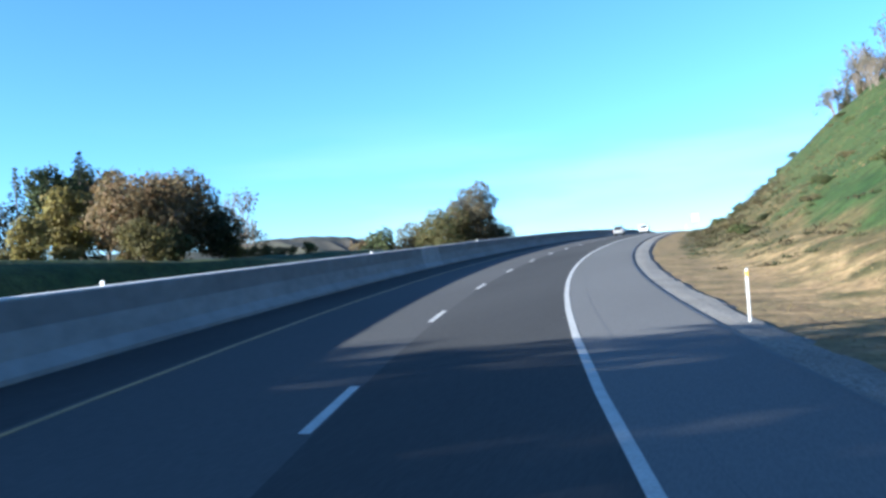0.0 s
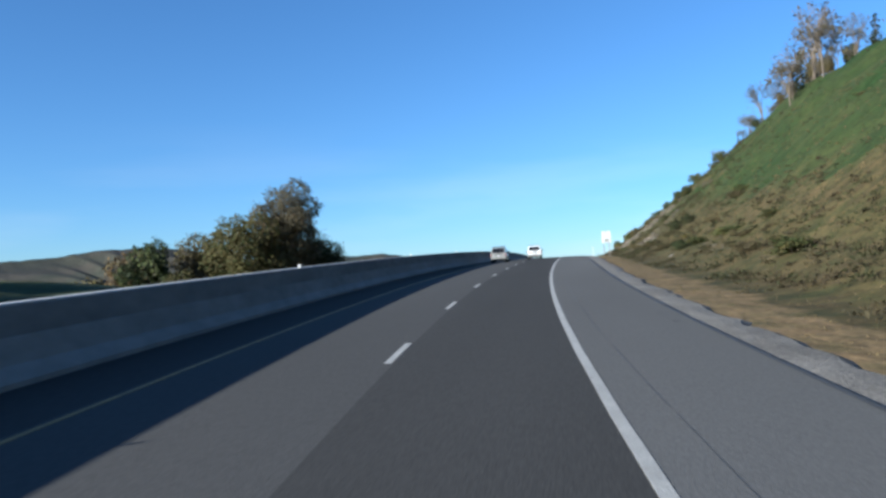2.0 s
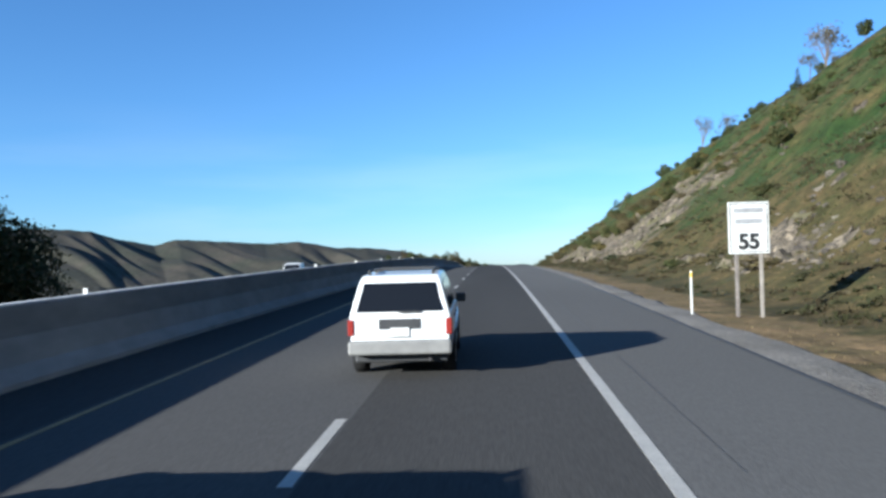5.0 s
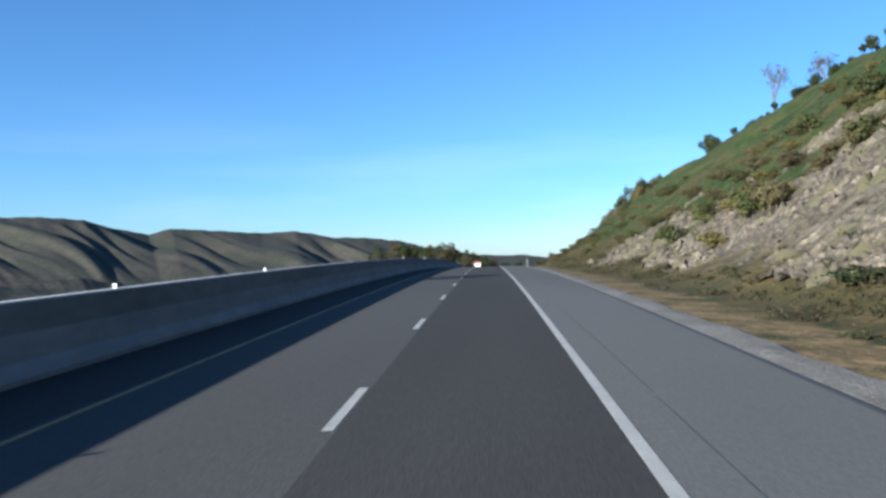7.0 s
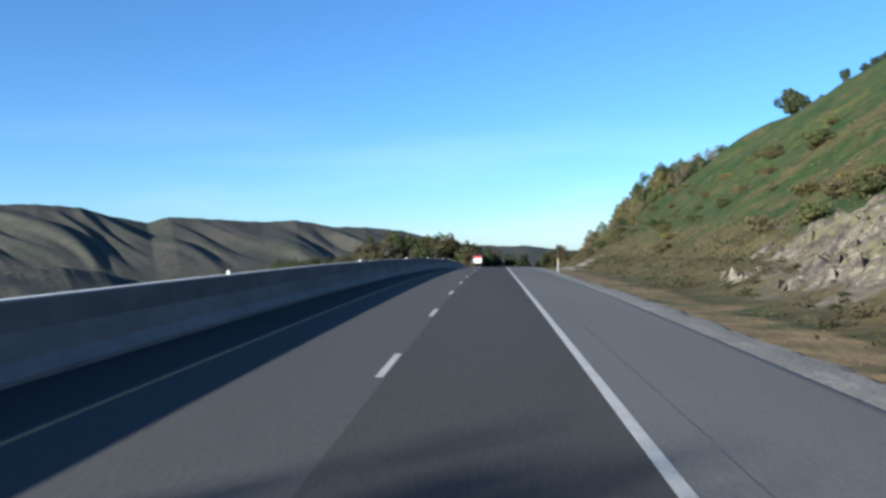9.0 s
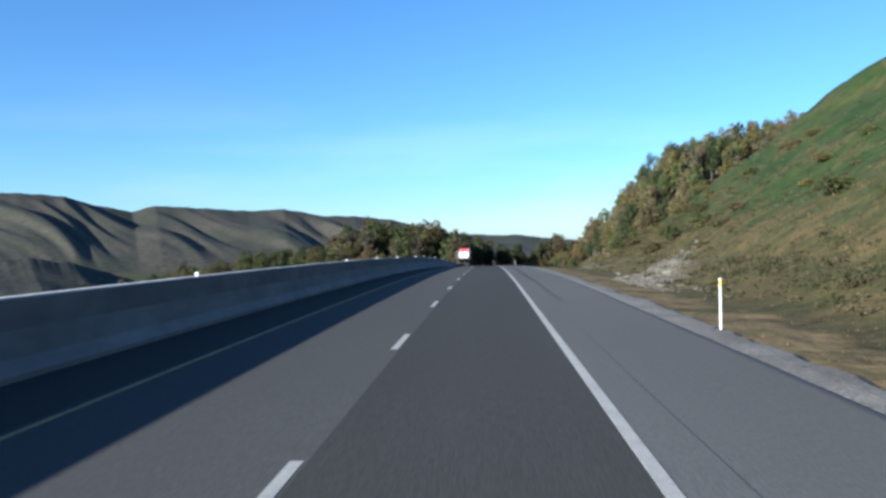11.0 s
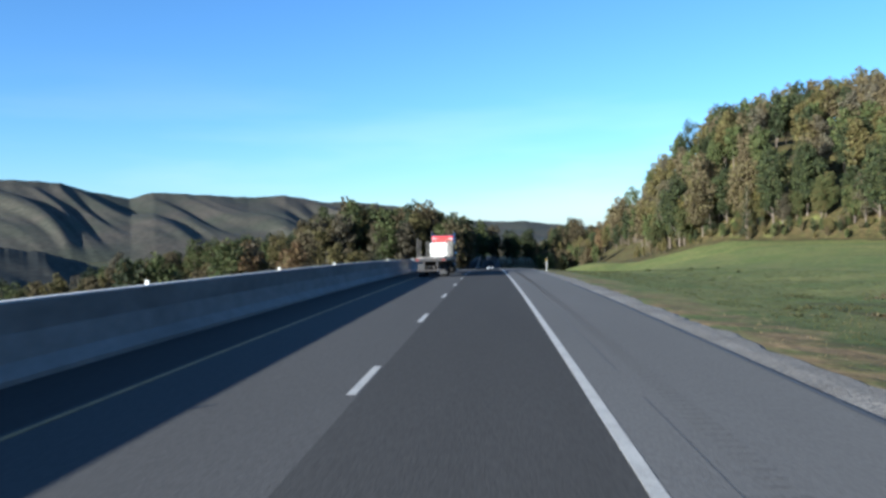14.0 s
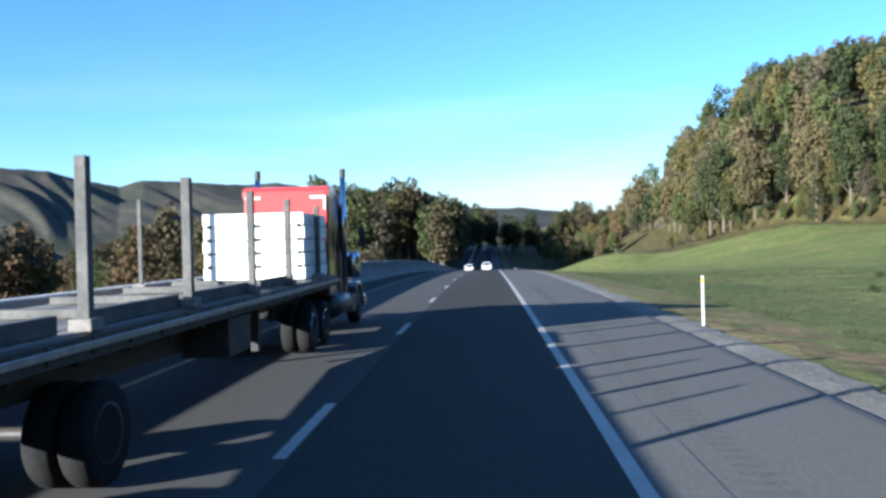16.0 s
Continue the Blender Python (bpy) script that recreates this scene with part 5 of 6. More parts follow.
# ---- scrub: low brush of uneven height that covers the foot and the broken parts of the slope ----
def scrub(name, n, s_range, d_range, height, mats, label, weight):
    r = np.random.default_rng(n)
    s, d = r.uniform(*s_range, n), r.uniform(*d_range, n)
    keep = r.random(n) < weight(s, d) * np.clip(0.5 + 0.9 * rolling(s, d, 3.5), 0.03, 1)
    s, d = s[keep], d[keep]
    k, m = len(s), 26
    wide = height * r.uniform(0.5, 1.5, k) * np.clip(0.7 + 0.6 * rolling(d, s, 2.0), 0.3, 1.5)
    at = np.repeat(on_road(s, d, terrain(s, d)), m, 0)
    w = np.repeat(wide, m)[:, None]
    off = r.normal(size=(k * m, 3)) * np.array((1.1, 1.1, 0.38))
    off[:, 2] = np.abs(off[:, 2]) + 0.05
    v, f = quads(at + off * w, r.normal(size=(k * m, 3)) + np.array((-0.3, -0.3, 0.6)), 0.1, r, 0.55)
    ob = mesh_object(name, v, f, mats, index=np.repeat(r.integers(0, len(mats), k), m))
    return tagged(ob, label, "scrub", kind="stuff")


def slope_brush(s, d):
    low = np.exp(-((d - 15.0) / 3.4) ** 2) * np.interp(s, (30, 80, 420, 440), (0, 0.9, 0.9, 0))
    band = 0.7 * np.exp(-(((s - 150) / 55) ** 2 + ((d - 19.5) / 3.6) ** 2))
    rocks = 0.6 * np.exp(-(((s - 262) / 45) ** 2 + ((d - 32) / 14) ** 2)) + 0.5 * np.exp(-(((s - 205) / 25) ** 2 + ((d - 24) / 8) ** 2))
    tail = 0.8 * np.exp(-(((s - 432) / 26) ** 2 + ((d - 22) / 9) ** 2))
    return np.clip((low + band + rocks + tail) * (1 - 0.75 * np.clip(rocky(s, d) * 1.2, 0, 1)), 0, 1)


scrub("slope_scrub", 15000, (40, 330), (11.0, 48), 0.42, [SCRUB_BROWN, SCRUB_OLIVE, SCRUB_BROWN, SCRUB_STRAW, SCRUB_OLIVE], "low brown and olive scrub on the cut slope", slope_brush)
scrub("cut_end_scrub", 7000, (330, 475), (12.0, 48), 0.42, [SCRUB_OLIVE, SCRUB_STRAW, SCRUB_OLIVE, SCRUB_BROWN], "low olive and yellowing scrub where the cut ends", slope_brush)
scrub("edge_scrub", 5000, (560, 780), (40, 200), 0.9, [SCRUB_OLIVE, SCRUB_BROWN, LEAF_DARK], "olive scrub at the edge of the woods", lambda s, d: 0.9 * smooth(-14, -2, (d - 45) * 0.73 + (s - 775) * 0.68) * (1 - smooth(4, 14, (d - 45) * 0.73 + (s - 775) * 0.68)))

# ---- shoulder seam and rumble strip ----
for k in range(60):
    sub = np.linspace(k * 9.0, k * 9.0 + (8.6 if k % 3 else 6.5), 5)
    sweep("seam", sub, [(4.4 + 0.02 * math.sin(k), -0.002), (4.414 + 0.02 * math.sin(k), -0.002)], TAR, road)
groove = []
for k in range(560):
    s0 = 368.0 + k * 0.3
    groove.append(on_road(np.array([s0, s0, s0 + 0.11, s0 + 0.11]), np.array([4.66, 4.98, 4.98, 4.66]), np.array([-0.0035, -0.0055, -0.0055, -0.0035])))
grooves = mesh_object("rumble_strip", np.concatenate(groove), np.arange(len(groove) * 4).reshape(-1, 4), GROOVE, road, "shallow rumble grooves in the shoulder")

# ---- vehicles ----
def wheel(parent, x, y, radius, width, rim_mat, name="wheel", twin=False):
    """A wheel with its outer side towards the sign of x."""
    sgn = 1 if x > 0 else -1
    top = new(name)
    top.parent = parent
    top.location = (x, y, radius)
    w = width / 2
    prof = [(radius * 0.6, -w * 0.9), (radius * 0.93, -w), (radius, -w * 0.7), (radius, w * 0.7), (radius * 0.93, w), (radius * 0.62, w * 0.92)]
    part("tyre", lathe_bm([(r, a * sgn) for r, a in prof], (0, 0, 0)), RUBBER, top, "black rubber tyre", True)
    prof = [(radius * 0.6, w * 0.86), (radius * 0.6, w * 0.98), (radius * 0.52, w * 0.9), (radius * 0.3, w * 0.6 if not twin else w * 0.1), (radius * 0.16, w * 0.85 if not twin else w * 0.35), (radius * 0.05, w * 0.9 if not twin else w * 0.4)]
    part("rim", lathe_bm([(r, a * sgn) for r, a in prof], (0, 0, 0)), rim_mat, top, "metal wheel rim", True)
    return top


def arch(cy, cz, r, n=9):
    """Points of a wheel arch from the front to the rear, along the bottom of a body."""
    return [(cy + r * math.cos(math.pi * k / (n - 1)), cz + r * math.sin(math.pi * k / (n - 1))) for k in range(n)]


def suv(colour, label, lower, rack=True, length=4.75, plate_label="plain licence plate"):
    top = tagged(new("suv"), label, "car")
    hw = 0.9

    def width(y, z):
        edge = 1 - 0.05 * max(0, abs(y) - 1.8) / 0.6
        return hw * edge * (1 - 0.05 * max(0.0, 0.75 - z) / 0.4)

    body = [(-2.3, 0.44), (-2.36, 0.62), (-2.36, 1.02), (-2.3, 1.1), (0.92, 1.1), (1.15, 1.06), (1.9, 1.0), (2.22, 0.92), (2.34, 0.75), (2.36, 0.5), (2.2, 0.36)]
    bottom = [(1.88, 0.36)] + arch(1.44, 0.36, 0.43)[1:-1] + [(1.0, 0.36), (-0.98, 0.36)] + arch(-1.42, 0.36, 0.43)[1:-1] + [(-1.86, 0.4)]
    part("body", prism_bm(body + bottom, width, 0.035), colour, top)
    part("sill", box_bm(-0.885, 0.885, -0.96, 0.98, 0.3, 0.46, 0.02), lower, top, "darker lower sill")

    def green(y, z):
        return 0.86 - (z - 1.08) * 0.27

    cabin = [(-2.33, 1.08), (-2.24, 1.35), (-2.08, 1.66), (-1.9, 1.745), (-0.6, 1.775), (0.15, 1.745), (0.42, 1.66), (1.05, 1.08)]
    part("cabin", prism_bm(cabin, green, 0.04), colour, top)

    def side(y, z, sgn, out=0.008):
        return (sgn * (green(y, z) + out), y, z)

    for sgn in (-1, 1):
        for quad in (((-2.12, 1.15), (-1.32, 1.15), (-1.32, 1.6), (-1.93, 1.6)), ((-1.22, 1.15), (-0.36, 1.15), (-0.36, 1.63), (-1.22, 1.63)), ((-0.26, 1.15), (0.78, 1.15), (0.3, 1.62), (-0.26, 1.64))):
            q = quad if sgn > 0 else quad[::-1]
            part("window", panel_bm([side(y, z, sgn) for y, z in q], 0.006), CAR_GLASS, top, "dark tinted side window")
    rear = [(-0.74, -2.335, 1.14), (-0.62, -2.12, 1.62), (0.62, -2.12, 1.62), (0.74, -2.335, 1.14)]
    part("rear_window", panel_bm(rear, 0.012), CAR_GLASS, top, "dark tinted rear window")
    part("windscreen", panel_bm([(-0.76, 1.0, 1.15), (0.76, 1.0, 1.15), (0.64, 0.47, 1.64), (-0.64, 0.47, 1.64)], 0.012), CAR_GLASS, top, "dark windscreen")
    part("rear_bumper", box_bm(-0.88, 0.88, -2.5, -2.2, 0.42, 0.66, 0.045), lower, top, "rear bumper")
    part("front_bumper", box_bm(-0.88, 0.88, 2.2, 2.46, 0.38, 0.62, 0.045), lower, top, "front bumper")
    for sgn in (-1, 1):
        part("tail_light", box_bm(sgn * 0.835 - 0.055, sgn * 0.835 + 0.055, -2.385, -2.28, 0.74, 1.02, 0.02), TAIL_RED, top, "red tail light")
        part("headlight", box_bm(sgn * 0.68 - 0.15, sgn * 0.68 + 0.15, 2.24, 2.37, 0.72, 0.88, 0.02), LIGHT_CLEAR, top, "clear headlight")
        mirror = part("mirror", box_bm(sgn * 0.98 - 0.1, sgn * 0.98 + 0.1, 0.62, 0.76, 1.08, 1.26, 0.03), BLACK_PLASTIC, top, "black door mirror")
        if rack:
            part("roof_rail", box_bm(sgn * 0.56 - 0.02, sgn * 0.56 + 0.02, -1.85, 0.1, 1.8, 1.84, 0.01), BLACK_PLASTIC, top, "black roof rail")
            for y in (-1.75, -0.8, 0.0):
                part("rail_foot", box_bm(sgn * 0.56 - 0.025, sgn * 0.56 + 0.025, y - 0.06, y + 0.06, 1.73, 1.81, 0.008), BLACK_PLASTIC, top)
        part("door_handle", box_bm(sgn * 0.905 - 0.012, sgn * 0.905 + 0.012, -0.4, -0.22, 0.96, 1.0, 0.006), BLACK_PLASTIC, top)
        part("door_handle", box_bm(sgn * 0.905 - 0.012, sgn * 0.905 + 0.012, -1.3, -1.12, 0.96, 1.0, 0.006), BLACK_PLASTIC, top)
        part("side_trim", box_bm(sgn * 0.9 - 0.015, sgn * 0.9 + 0.015, -0.95, 0.98, 0.62, 0.7, 0.008), lower, top, "side rubbing strip")
        for y in (-1.42, 1.44):
            wheel(top, sgn * 0.79, y, 0.36, 0.25, STEEL)
    if rack:
        for y in (-1.3, -0.4):
            part("cross_bar", box_bm(-0.56, 0.56, y - 0.025, y + 0.025, 1.81, 1.845, 0.008), BLACK_PLASTIC, top, "roof rack cross bar")
    part("plate_recess", box_bm(-0.36, 0.36, -2.375, -2.35, 0.84, 1.02, 0.01), BLACK_PLASTIC, top, "dark recess above the licence plate")
    part("licence_plate", box_bm(-0.16, 0.16, -2.39, -2.37, 0.72, 0.87, 0.004), SIGN_WHITE, top, plate_label)
    part("hatch_seam", box_bm(-0.76, 0.76, -2.368, -2.355, 0.695, 0.71), BLACK_PLASTIC, top)
    part("wiper", box_bm(-0.02, 0.34, -2.37, -2.34, 1.12, 1.15, 0.004), BLACK_PLASTIC, top)
    part("underbody", box_bm(-0.8, 0.8, -2.2, 2.2, 0.26, 0.42, 0.03), BLACK_PLASTIC, top, "dark underside")
    part("exhaust", lathe_bm([(0.03, -2.42), (0.035, -1.9)], (0.5, 0, 0.33), "y", 12), STEEL_DARK, top)
    return top


white_suv = suv(PAINT_WHITE, "white estate-bodied off-road car with roof rails on the lane line", GREY_PLASTIC)
white_suv.matrix_basis = road_pose(179.3, 0.4, 0.0, 1.0)
silver_suv = suv(PAINT_SILVER, "silver off-road car with a roof rack in the outer lane", PAINT_SILVER)
silver_suv.matrix_basis = road_pose(166.9, -3.1)
far_suv = suv(PAINT_WHITE, "distant white car driving in the inner lane", PAINT_WHITE, rack=False)
far_suv.matrix_basis = road_pose(652.0, 1.9)
far_grey = suv(PAINT_WHITE, "distant white car driving in the outer lane", GREY_PLASTIC, rack=False)
far_grey.matrix_basis = road_pose(668.0, -1.9)


def pickup(label):
    top = tagged(new("pickup"), label, "car")
    body = [(-2.7, 0.5), (-2.74, 0.98), (0.6, 1.02), (0.9, 1.04), (2.2, 0.98), (2.55, 0.88), (2.62, 0.5), (2.5, 0.38)]
    bottom = [(2.1, 0.38)] + arch(1.65, 0.38, 0.44)[1:-1] + [(1.2, 0.38), (-1.2, 0.4)] + arch(-1.65, 0.38, 0.44)[1:-1] + [(-2.1, 0.42)]
    part("body", prism_bm(body + bottom, 0.92, 0.035), PAINT_WHITE, top)
    part("cabin", prism_bm([(-1.15, 1.0), (-1.0, 1.7), (-0.6, 1.76), (0.1, 1.74), (0.35, 1.66), (0.95, 1.02)], lambda y, z: 0.88 - (z - 1.0) * 0.25, 0.04), PAINT_WHITE, top)
    for sgn in (-1, 1):
        for quad in (((-1.0, 1.1), (-0.28, 1.1), (-0.28, 1.62), (-0.9, 1.62)), ((-0.2, 1.1), (0.7, 1.1), (0.25, 1.6), (-0.2, 1.62))):
            q = quad if sgn > 0 else quad[::-1]
            part("window", panel_bm([(sgn * (0.888 - (z - 1.0) * 0.25), y, z) for y, z in q], 0.006), CAR_GLASS, top, "dark side window")
        part("headlight", box_bm(sgn * 0.7 - 0.14, sgn * 0.7 + 0.14, 2.52, 2.63, 0.7, 0.86, 0.02), LIGHT_CLEAR, top)
        for y in (-1.65, 1.65):
            wheel(top, sgn * 0.8, y, 0.37, 0.25, STEEL)
    part("windscreen", panel_bm([(-0.78, 0.91, 1.1), (0.78, 0.91, 1.1), (0.66, 0.41, 1.62), (-0.66, 0.41, 1.62)], 0.012), CAR_GLASS, top, "dark windscreen")
    part("bumper", box_bm(-0.9, 0.9, 2.52, 2.7, 0.42, 0.64, 0.04), CHROME, top, "chrome front bumper")
    return top


oncoming = pickup("white pickup on the lower carriageway beyond the barrier")
oncoming.matrix_basis = road_pose(238.4, -16.2, -0.42, 180)


def lorry():
    """A sleeper tractor with its flatbed trailer, which move together; y = 0 near the trailer's rear end."""
    top = tagged(new("flatbed_lorry"), "red and maroon sleeper tractor pulling a timber-decked flatbed trailer", "lorry")
    L = 15.4
    hwid = 1.29
    # rear end, run further back to fill out the deck's shadow on the road
    R = -2.4
    # trailer
    for sgn in (-1, 1):
        part("side_rail", box_bm(sgn * 1.26 - 0.05, sgn * 1.26 + 0.05, R, L, 1.3, 1.53, 0.012), STEEL_DARK, top, "dark steel side rail")
        part("rub_rail", box_bm(sgn * 1.34 - 0.018, sgn * 1.34 + 0.018, R, L, 1.4, 1.47, 0.006), STEEL, top, "bright steel rub rail")
        part("main_beam", prism_bm([(R + 0.2, 1.32), (R + 0.2, 0.98), (8.5, 0.78), (11.2, 1.02), (L, 1.1), (L, 1.32)], 0.06), STEEL_DARK, top, "deep steel main beam").location.x = sgn * 0.5
        for k in range(19):
            y = 0.5 + k * 0.8
            part("spool", box_bm(sgn * 1.3 - 0.03, sgn * 1.3 + 0.03, y - 0.05, y + 0.05, 1.34, 1.5, 0.01), STEEL_DARK, top)
    for k in range(14):
        y = 0.6 + k * 1.1
        part("cross_member", box_bm(-1.22, 1.22, y - 0.04, y + 0.04, 1.24, 1.44, 0.006), STEEL_DARK, top)
    board = (hwid - 0.05) * 2 / 9
    for k in range(9):
        x = -(hwid - 0.05) + k * board
        part("deck_board", box_bm(x + 0.006, x + board - 0.006, R + 0.02, L - 0.02, 1.5, 1.545 + 0.006 * (k % 2), 0.006), TIMBER, top)
    for y in (0.3, 3.35):
        for sgn in (-1, 1):
            wheel(top, sgn * 1.08, y, 0.51, 0.28, STEEL_DARK, twin=True)
            wheel(top, sgn * 0.74, y, 0.51, 0.28, STEEL_DARK, twin=True)
        part("axle", lathe_bm([(0.07, -1.0), (0.07, 1.0)], (0, y, 0.51), "x", 12), STEEL_DARK, top)
    for sgn in (-1, 1):
        part("mud_flap", box_bm(sgn * 0.92 - 0.3, sgn * 0.92 + 0.3, -0.35, -0.33, 0.2, 1.1, 0.004), BLACK_PLASTIC, top, "black mud flap")
        part("landing_leg", box_bm(sgn * 0.6 - 0.07, sgn * 0.6 + 0.07, 10.6, 10.74, 0.35, 1.2, 0.01), STEEL_DARK, top)
    part("tool_box", box_bm(0.5, 1.2, 7.2, 8.3, 0.7, 1.25, 0.02), STEEL_DARK, top, "dark steel tool box under the deck")
    part("rear_bar", box_bm(-1.2, 1.2, R, R + 0.1, 0.5, 0.62, 0.01), STEEL_DARK, top)
    part("end_beam", box_bm(-1.28, 1.28, R - 0.06, R + 0.02, 1.3, 1.53, 0.015), STEEL_DARK, top, "dark steel end beam of the deck")
    for sgn in (-1, 1):
        part("bar_hanger", box_bm(sgn * 0.55 - 0.05, sgn * 0.55 + 0.05, R + 0.02, R + 0.1, 0.6, 1.32, 0.008), STEEL_DARK, top)
        part("tail_light", box_bm(sgn * 1.05 - 0.12, sgn * 1.05 + 0.12, R - 0.075, R - 0.058, 1.36, 1.46, 0.006), TAIL_RED, top, "red tail light")
    # stakes along both sides, with blocks at their feet
    for sgn in (-1, 1):
        for y in (-0.1, 2.98, 5.65, 8.45, 10.9, 13.6) if sgn > 0 else (-0.6, 2.2, 9.9, 12.5):
            thick = 0.055 if sgn > 0 else 0.035
            part("stake", box_bm(sgn * 1.2 - thick, sgn * 1.2 + thick, y - thick, y + thick, 1.35, 3.16, 0.008), STAKE, top, "dark upright stake")
            part("stake_pocket", box_bm(sgn * 1.2 - 0.11, sgn * 1.2 + 0.11, y - 0.13, y + 0.13, 1.545, 1.66, 0.012), TIMBER, top, "pale timber block at the foot of a stake")
    for y in (2.0, 4.3, 6.6, 8.9, 11.0):
        part("bearer", box_bm(-1.05, 0.62, y - 0.1, y + 0.1, 1.555, 1.66, 0.012), STAKE, top, "timber bearer across the deck")
    # timbers added along the right edge only to push the deck's shadow further out
    for y0, y1 in ((-2.2, 2.6), (3.1, 5.5), (6.0, 8.7), (9.2, 11.6)):
        part("side_timber", box_bm(1.02, 1.13, y0, y1, 1.55, 1.72, 0.012), STAKE, top, "squared timber added on the deck edge to lengthen its shadow")
    # tractor
    ty = L - 2.6
    for sgn in (-1, 1):
        part("frame_rail", box_bm(sgn * 0.42 - 0.05, sgn * 0.42 + 0.05, ty - 0.4, L + 5.6, 0.72, 0.98, 0.01), STEEL_DARK, top)
        for y in (ty + 0.3, ty + 1.6):
            wheel(top, sgn * 1.06, y, 0.51, 0.28, CHROME, twin=True)
            wheel(top, sgn * 0.72, y, 0.51, 0.28, STEEL_DARK, twin=True)
        wheel(top, sgn * 1.04, L + 4.1, 0.51, 0.29, CHROME)
        part("fuel_tank", lathe_bm([(0.28, L + 0.9), (0.33, L + 0.96), (0.33, L + 2.6), (0.28, L + 2.66)], (sgn * 0.9, 0, 0.72), "y", 24), TANK, top, "dull grey cylindrical fuel tank", True)
        part("step", box_bm(sgn * 1.05 - 0.16, sgn * 1.05 + 0.16, L + 2.7, L + 3.3, 0.42, 0.9, 0.02), TANK, top, "dull grey cab step")
        part("exhaust_stack", lathe_bm([(0.075, 1.0), (0.075, 2.2), (0.09, 2.22), (0.09, 3.3), (0.075, 3.32), (0.075, 4.05)], (sgn * 1.14, L + 2.0, 0), "z", 18), CHROME, top, "chrome exhaust stack", True)
        part("stack_tip", lathe_bm([(0.075, 0.0), (0.08, 0.1), (0.08, 0.24)], (sgn * 1.14, L + 2.0, 4.05), "z", 16), STEEL_DARK, top, "dark tip of the stack")
        part("air_cleaner", lathe_bm([(0.16, 1.35), (0.19, 1.4), (0.19, 2.0), (0.16, 2.06)], (sgn * 1.14, L + 3.55, 0), "z", 18), CHROME, top, "chrome air cleaner", True)
        part("fender", prism_bm([(L + 3.4, 0.75), (L + 3.5, 1.08), (L + 3.8, 1.2), (L + 4.4, 1.2), (L + 4.75, 1.05), (L + 4.85, 0.7), (L + 4.7, 0.7), (L + 4.6, 0.98), (L + 4.3, 1.1), (L + 3.9, 1.1), (L + 3.62, 0.98), (L + 3.52, 0.75)], 0.2, 0.02), PAINT_MAROON, top, "maroon front fender").location.x = sgn * 1.0
        mirror = part("mirror_arm", box_bm(sgn * 1.35 - 0.22, sgn * 1.35 + 0.02, L + 3.1, L + 3.14, 2.72, 2.76), STEEL_DARK, top)
        part("mirror", box_bm(sgn * 1.45 - 0.09, sgn * 1.45 + 0.09, L + 3.08, L + 3.16, 2.2, 2.75, 0.02), BLACK_PLASTIC, top, "tall black door mirror")
    part("sleeper", prism_bm([(L + 0.35, 1.0), (L + 0.35, 3.6), (L + 0.5, 3.7), (L + 0.9, 3.73), (L + 1.75, 3.45), (L + 2.05, 3.2), (L + 2.05, 1.0)], 1.05, 0.05), PAINT_MAROON, top, "dark maroon sleeper box")
    part("sleeper_back", box_bm(-1.02, 1.02, L + 0.315, L + 0.36, 2.35, 3.64, 0.02), PAINT_RED, top, "bright red upper back panel of the sleeper")
    part("sleeper_roof", prism_bm([(L + 0.33, 3.48), (L + 0.33, 3.63), (L + 0.5, 3.74), (L + 0.92, 3.78), (L + 1.8, 3.51), (L + 2.1, 3.2), (L + 2.1, 3.05), (L + 1.75, 3.35), (L + 0.9, 3.58), (L + 0.5, 3.54)], 1.07, 0.02), PAINT_RED, top, "red sleeper roof edge")
    part("marking", box_bm(0.62, 1.0, L + 0.306, L + 0.315, 3.44, 3.5), SIGN_WHITE, top, "white reflective corner strip")
    part("marking", box_bm(0.95, 1.0, L + 0.306, L + 0.315, 3.15, 3.44), SIGN_WHITE, top, "white reflective corner strip")
    part("marking", box_bm(-1.0, -0.62, L + 0.306, L + 0.315, 3.44, 3.5), SIGN_WHITE, top, "white reflective corner strip")
    part("work_lamp", lathe_bm([(0.07, -0.1), (0.09, 0.0), (0.06, 0.1)], (0.92, L + 0.24, 2.78), "y", 16), CHROME, top, "round chrome work lamp", True)
    part("sleeper_window", panel_bm([(1.052, L + 0.95, 2.1), (1.052, L + 1.55, 2.1), (1.052, L + 1.55, 2.6), (1.052, L + 0.95, 2.6)], 0.008), CAR_GLASS, top, "small dark sleeper window")
    part("cab", prism_bm([(L + 2.03, 0.95), (L + 2.03, 2.95), (L + 2.5, 3.0), (L + 3.0, 2.85), (L + 3.4, 2.05), (L + 3.4, 0.95)], 1.0, 0.05), PAINT_MAROON, top, "maroon driver's cab")
    part("cab_window", panel_bm([(1.002, L + 2.3, 2.05), (1.002, L + 3.2, 2.05), (1.002, L + 2.9, 2.7), (1.002, L + 2.3, 2.7)], 0.008), CAR_GLASS, top, "dark door window")
    part("windscreen", panel_bm([(-0.98, L + 3.34, 2.12), (0.98, L + 3.34, 2.12), (0.95, L + 3.02, 2.8), (-0.95, L + 3.02, 2.8)], 0.01), CAR_GLASS, top, "dark windscreen")
    part("hood", prism_bm([(L + 3.35, 0.95), (L + 3.35, 2.02), (L + 5.2, 1.86), (L + 5.6, 1.7), (L + 5.65, 0.85)], lambda y, z: 0.86 - (y - L - 3.35) * 0.06, 0.06), PAINT_MAROON, top, "maroon bonnet")
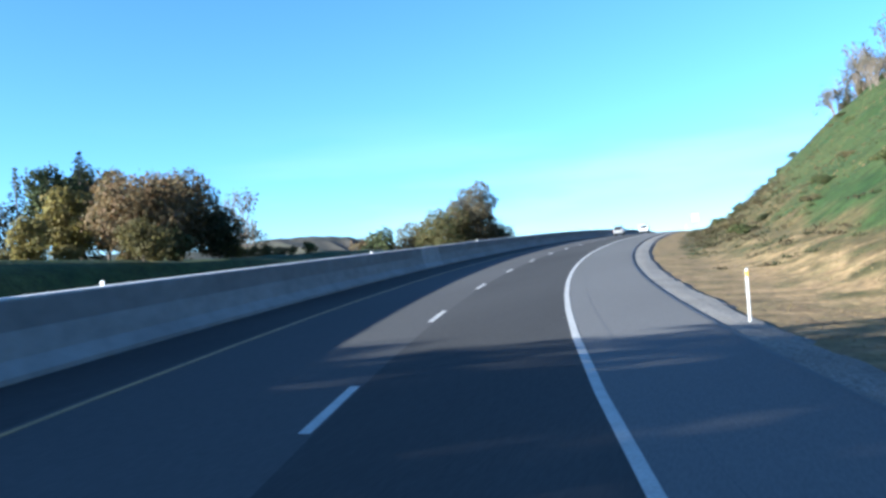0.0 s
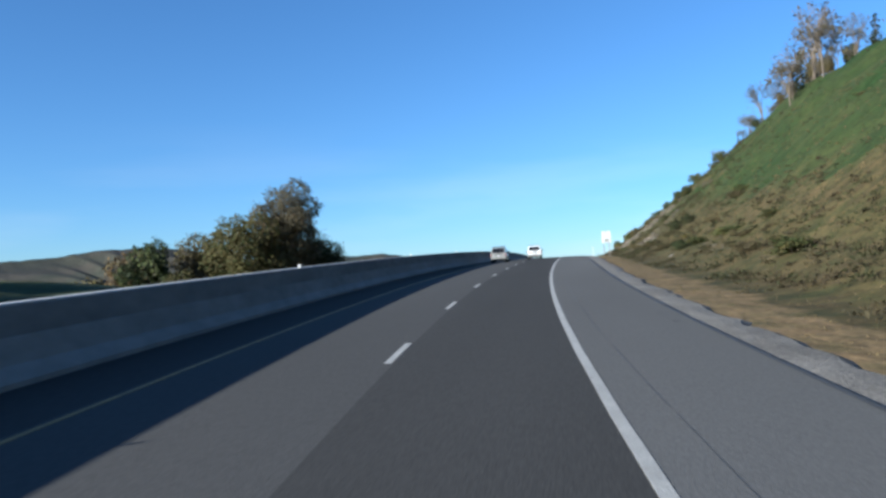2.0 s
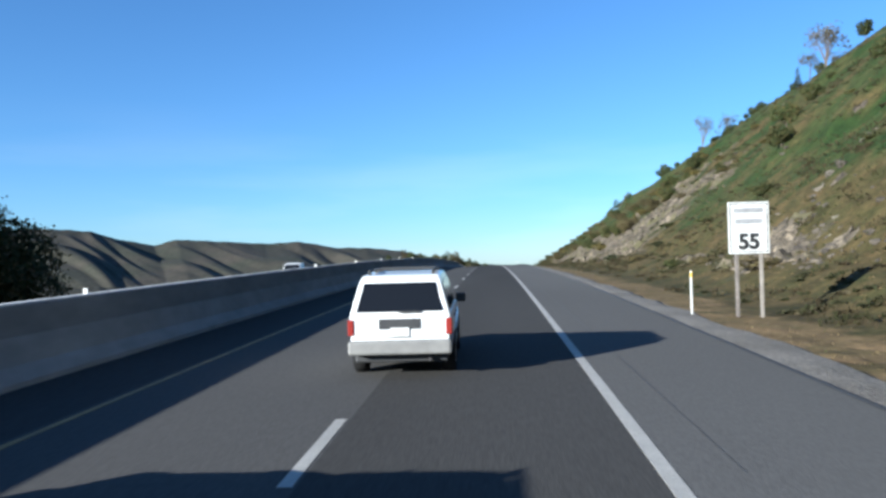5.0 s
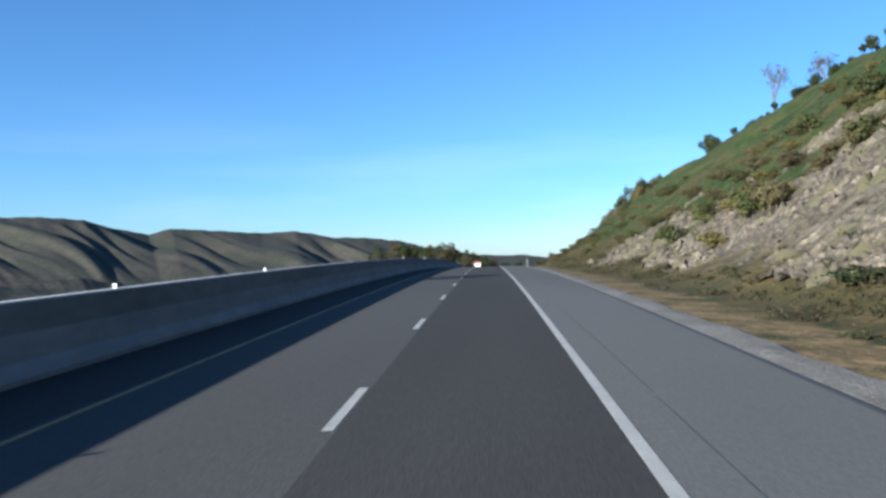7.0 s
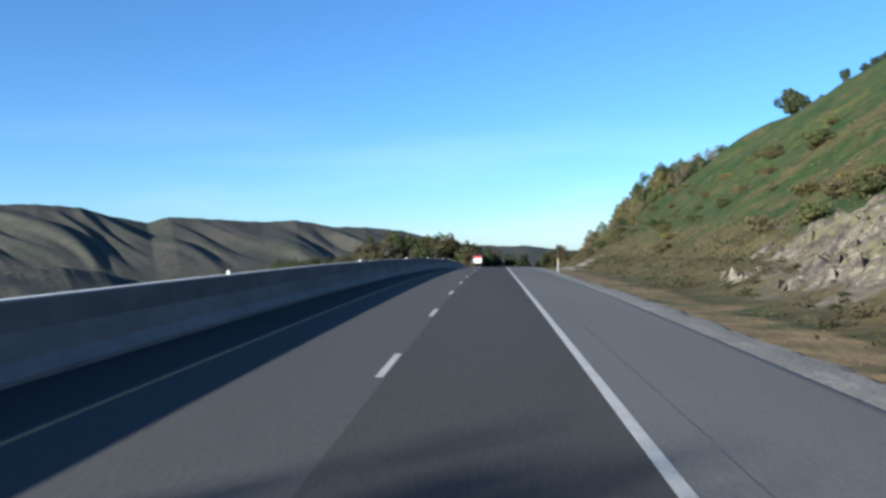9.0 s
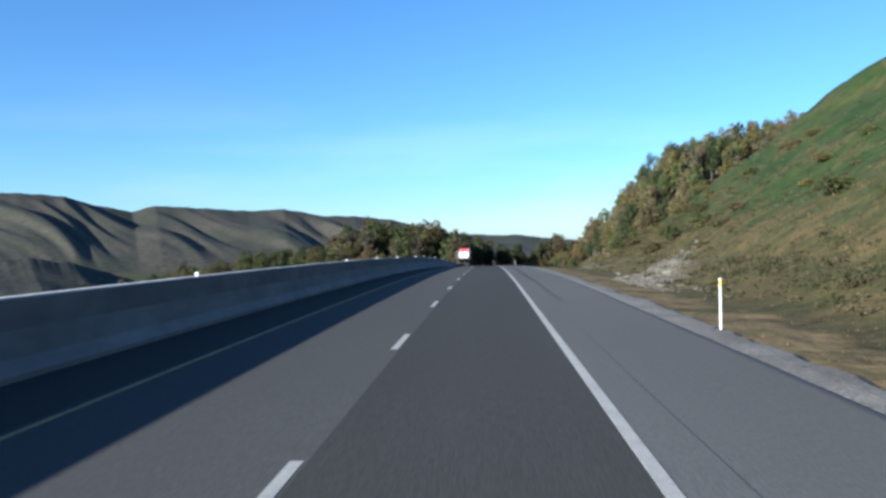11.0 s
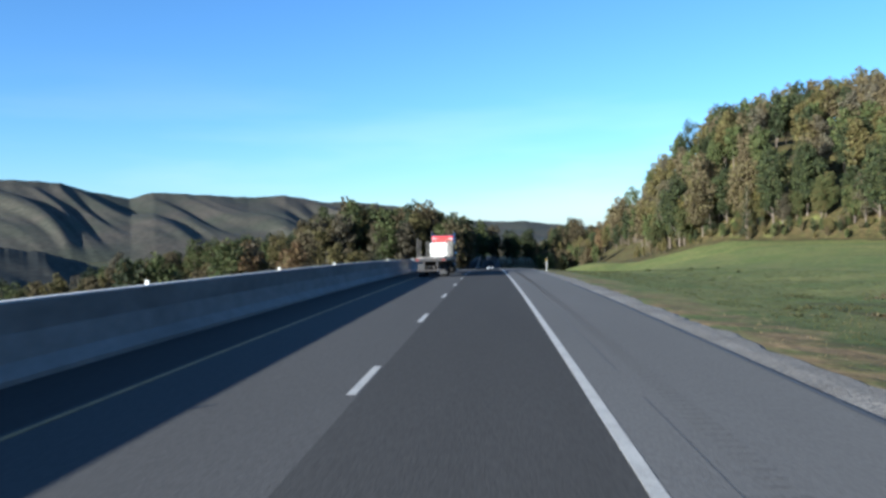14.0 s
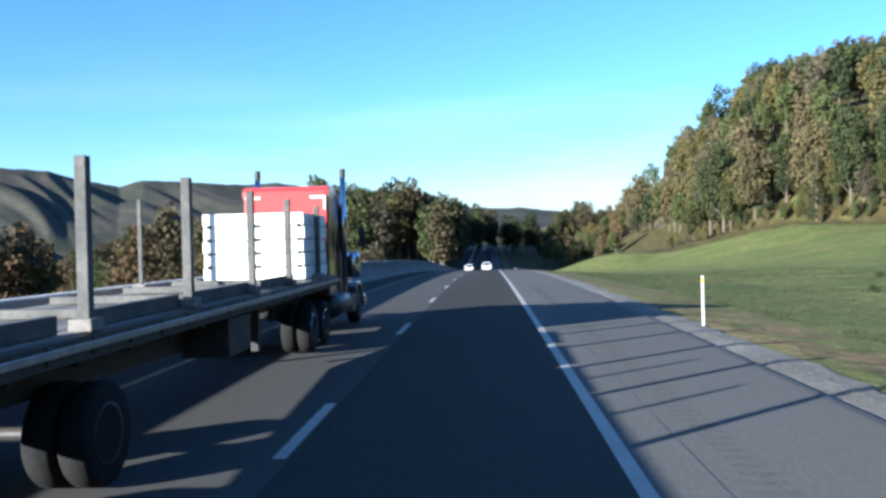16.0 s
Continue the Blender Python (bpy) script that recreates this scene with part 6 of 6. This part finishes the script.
    part("grille", box_bm(-0.55, 0.55, L + 5.62, L + 5.7, 0.9, 1.62, 0.02), CHROME, top, "chrome grille")
    part("front_bumper", box_bm(-1.15, 1.15, L + 5.5, L + 5.75, 0.38, 0.72, 0.04), CHROME, top, "chrome front bumper")
    return top


lorry_ob = lorry()
lorry_ob.matrix_basis = road_pose(495.6, -2.62)

# the load: a stack of white boards on the front of the deck
stack = tagged(new("board_stack"), "stack of white bundled boards strapped on the flatbed deck", "load")
for k in range(5):
    z = 0.02 + k * 0.285
    part("board", box_bm(-1.08 + 0.02 * (k % 2), 1.1 - 0.015 * (k % 3), 0.0, 2.4, z, z + 0.265, 0.02), CRATE_WHITE, stack)
for x in (-0.95, 0.1, 0.98):
    for k in range(4):
        part("strap_block", box_bm(x - 0.05, x + 0.05, -0.02, 0.06, 0.26 + k * 0.285, 0.34 + k * 0.285, 0.006), BLACK_PLASTIC, stack, "dark strap end")
stack.matrix_basis = lorry_ob.matrix_basis @ pose(0.0, 12.8, 1.555)

# ---- scuffs and oil marks on the pavement ----
def scuff(points, width, mat=SCUFF):
    """A thin mark that follows (s, d) points."""
    pts = np.array(points, float)
    t = np.linspace(0, 1, 14)
    k = np.linspace(0, 1, len(pts))
    s, d = (np.polyval(np.polyfit(k, pts[:, c], len(pts) - 1), t) for c in (0, 1))
    w = width * (0.35 + 0.65 * np.sin(np.pi * np.clip(t, 0.05, 0.95)))
    v = np.stack([on_road(s, e, 0.002 - 0.006 * (e - 3.67)) for e in (d - w / 2, d + w / 2)], 1).reshape(-1, 3)
    mesh_object("tyre_mark", v, grid_faces(14, 2), mat, road, "dark tyre mark on the shoulder")


scuff(((274.1, 5.3), (277, 5.85), (281, 6.3)), 0.18)
scuff(((267, 5.0), (270, 5.5), (273.1, 6.0)), 0.16)
scuff(((140.5, 6.0), (141.4, 6.8)), 0.35)
scuff(((137, 6.4), (135, 6.9)), 0.25)
scuff(((93.2, 6.4), (94.6, 6.5)), 0.3)
scuff(((91.6, 6.5), (92.4, 6.6)), 0.22)
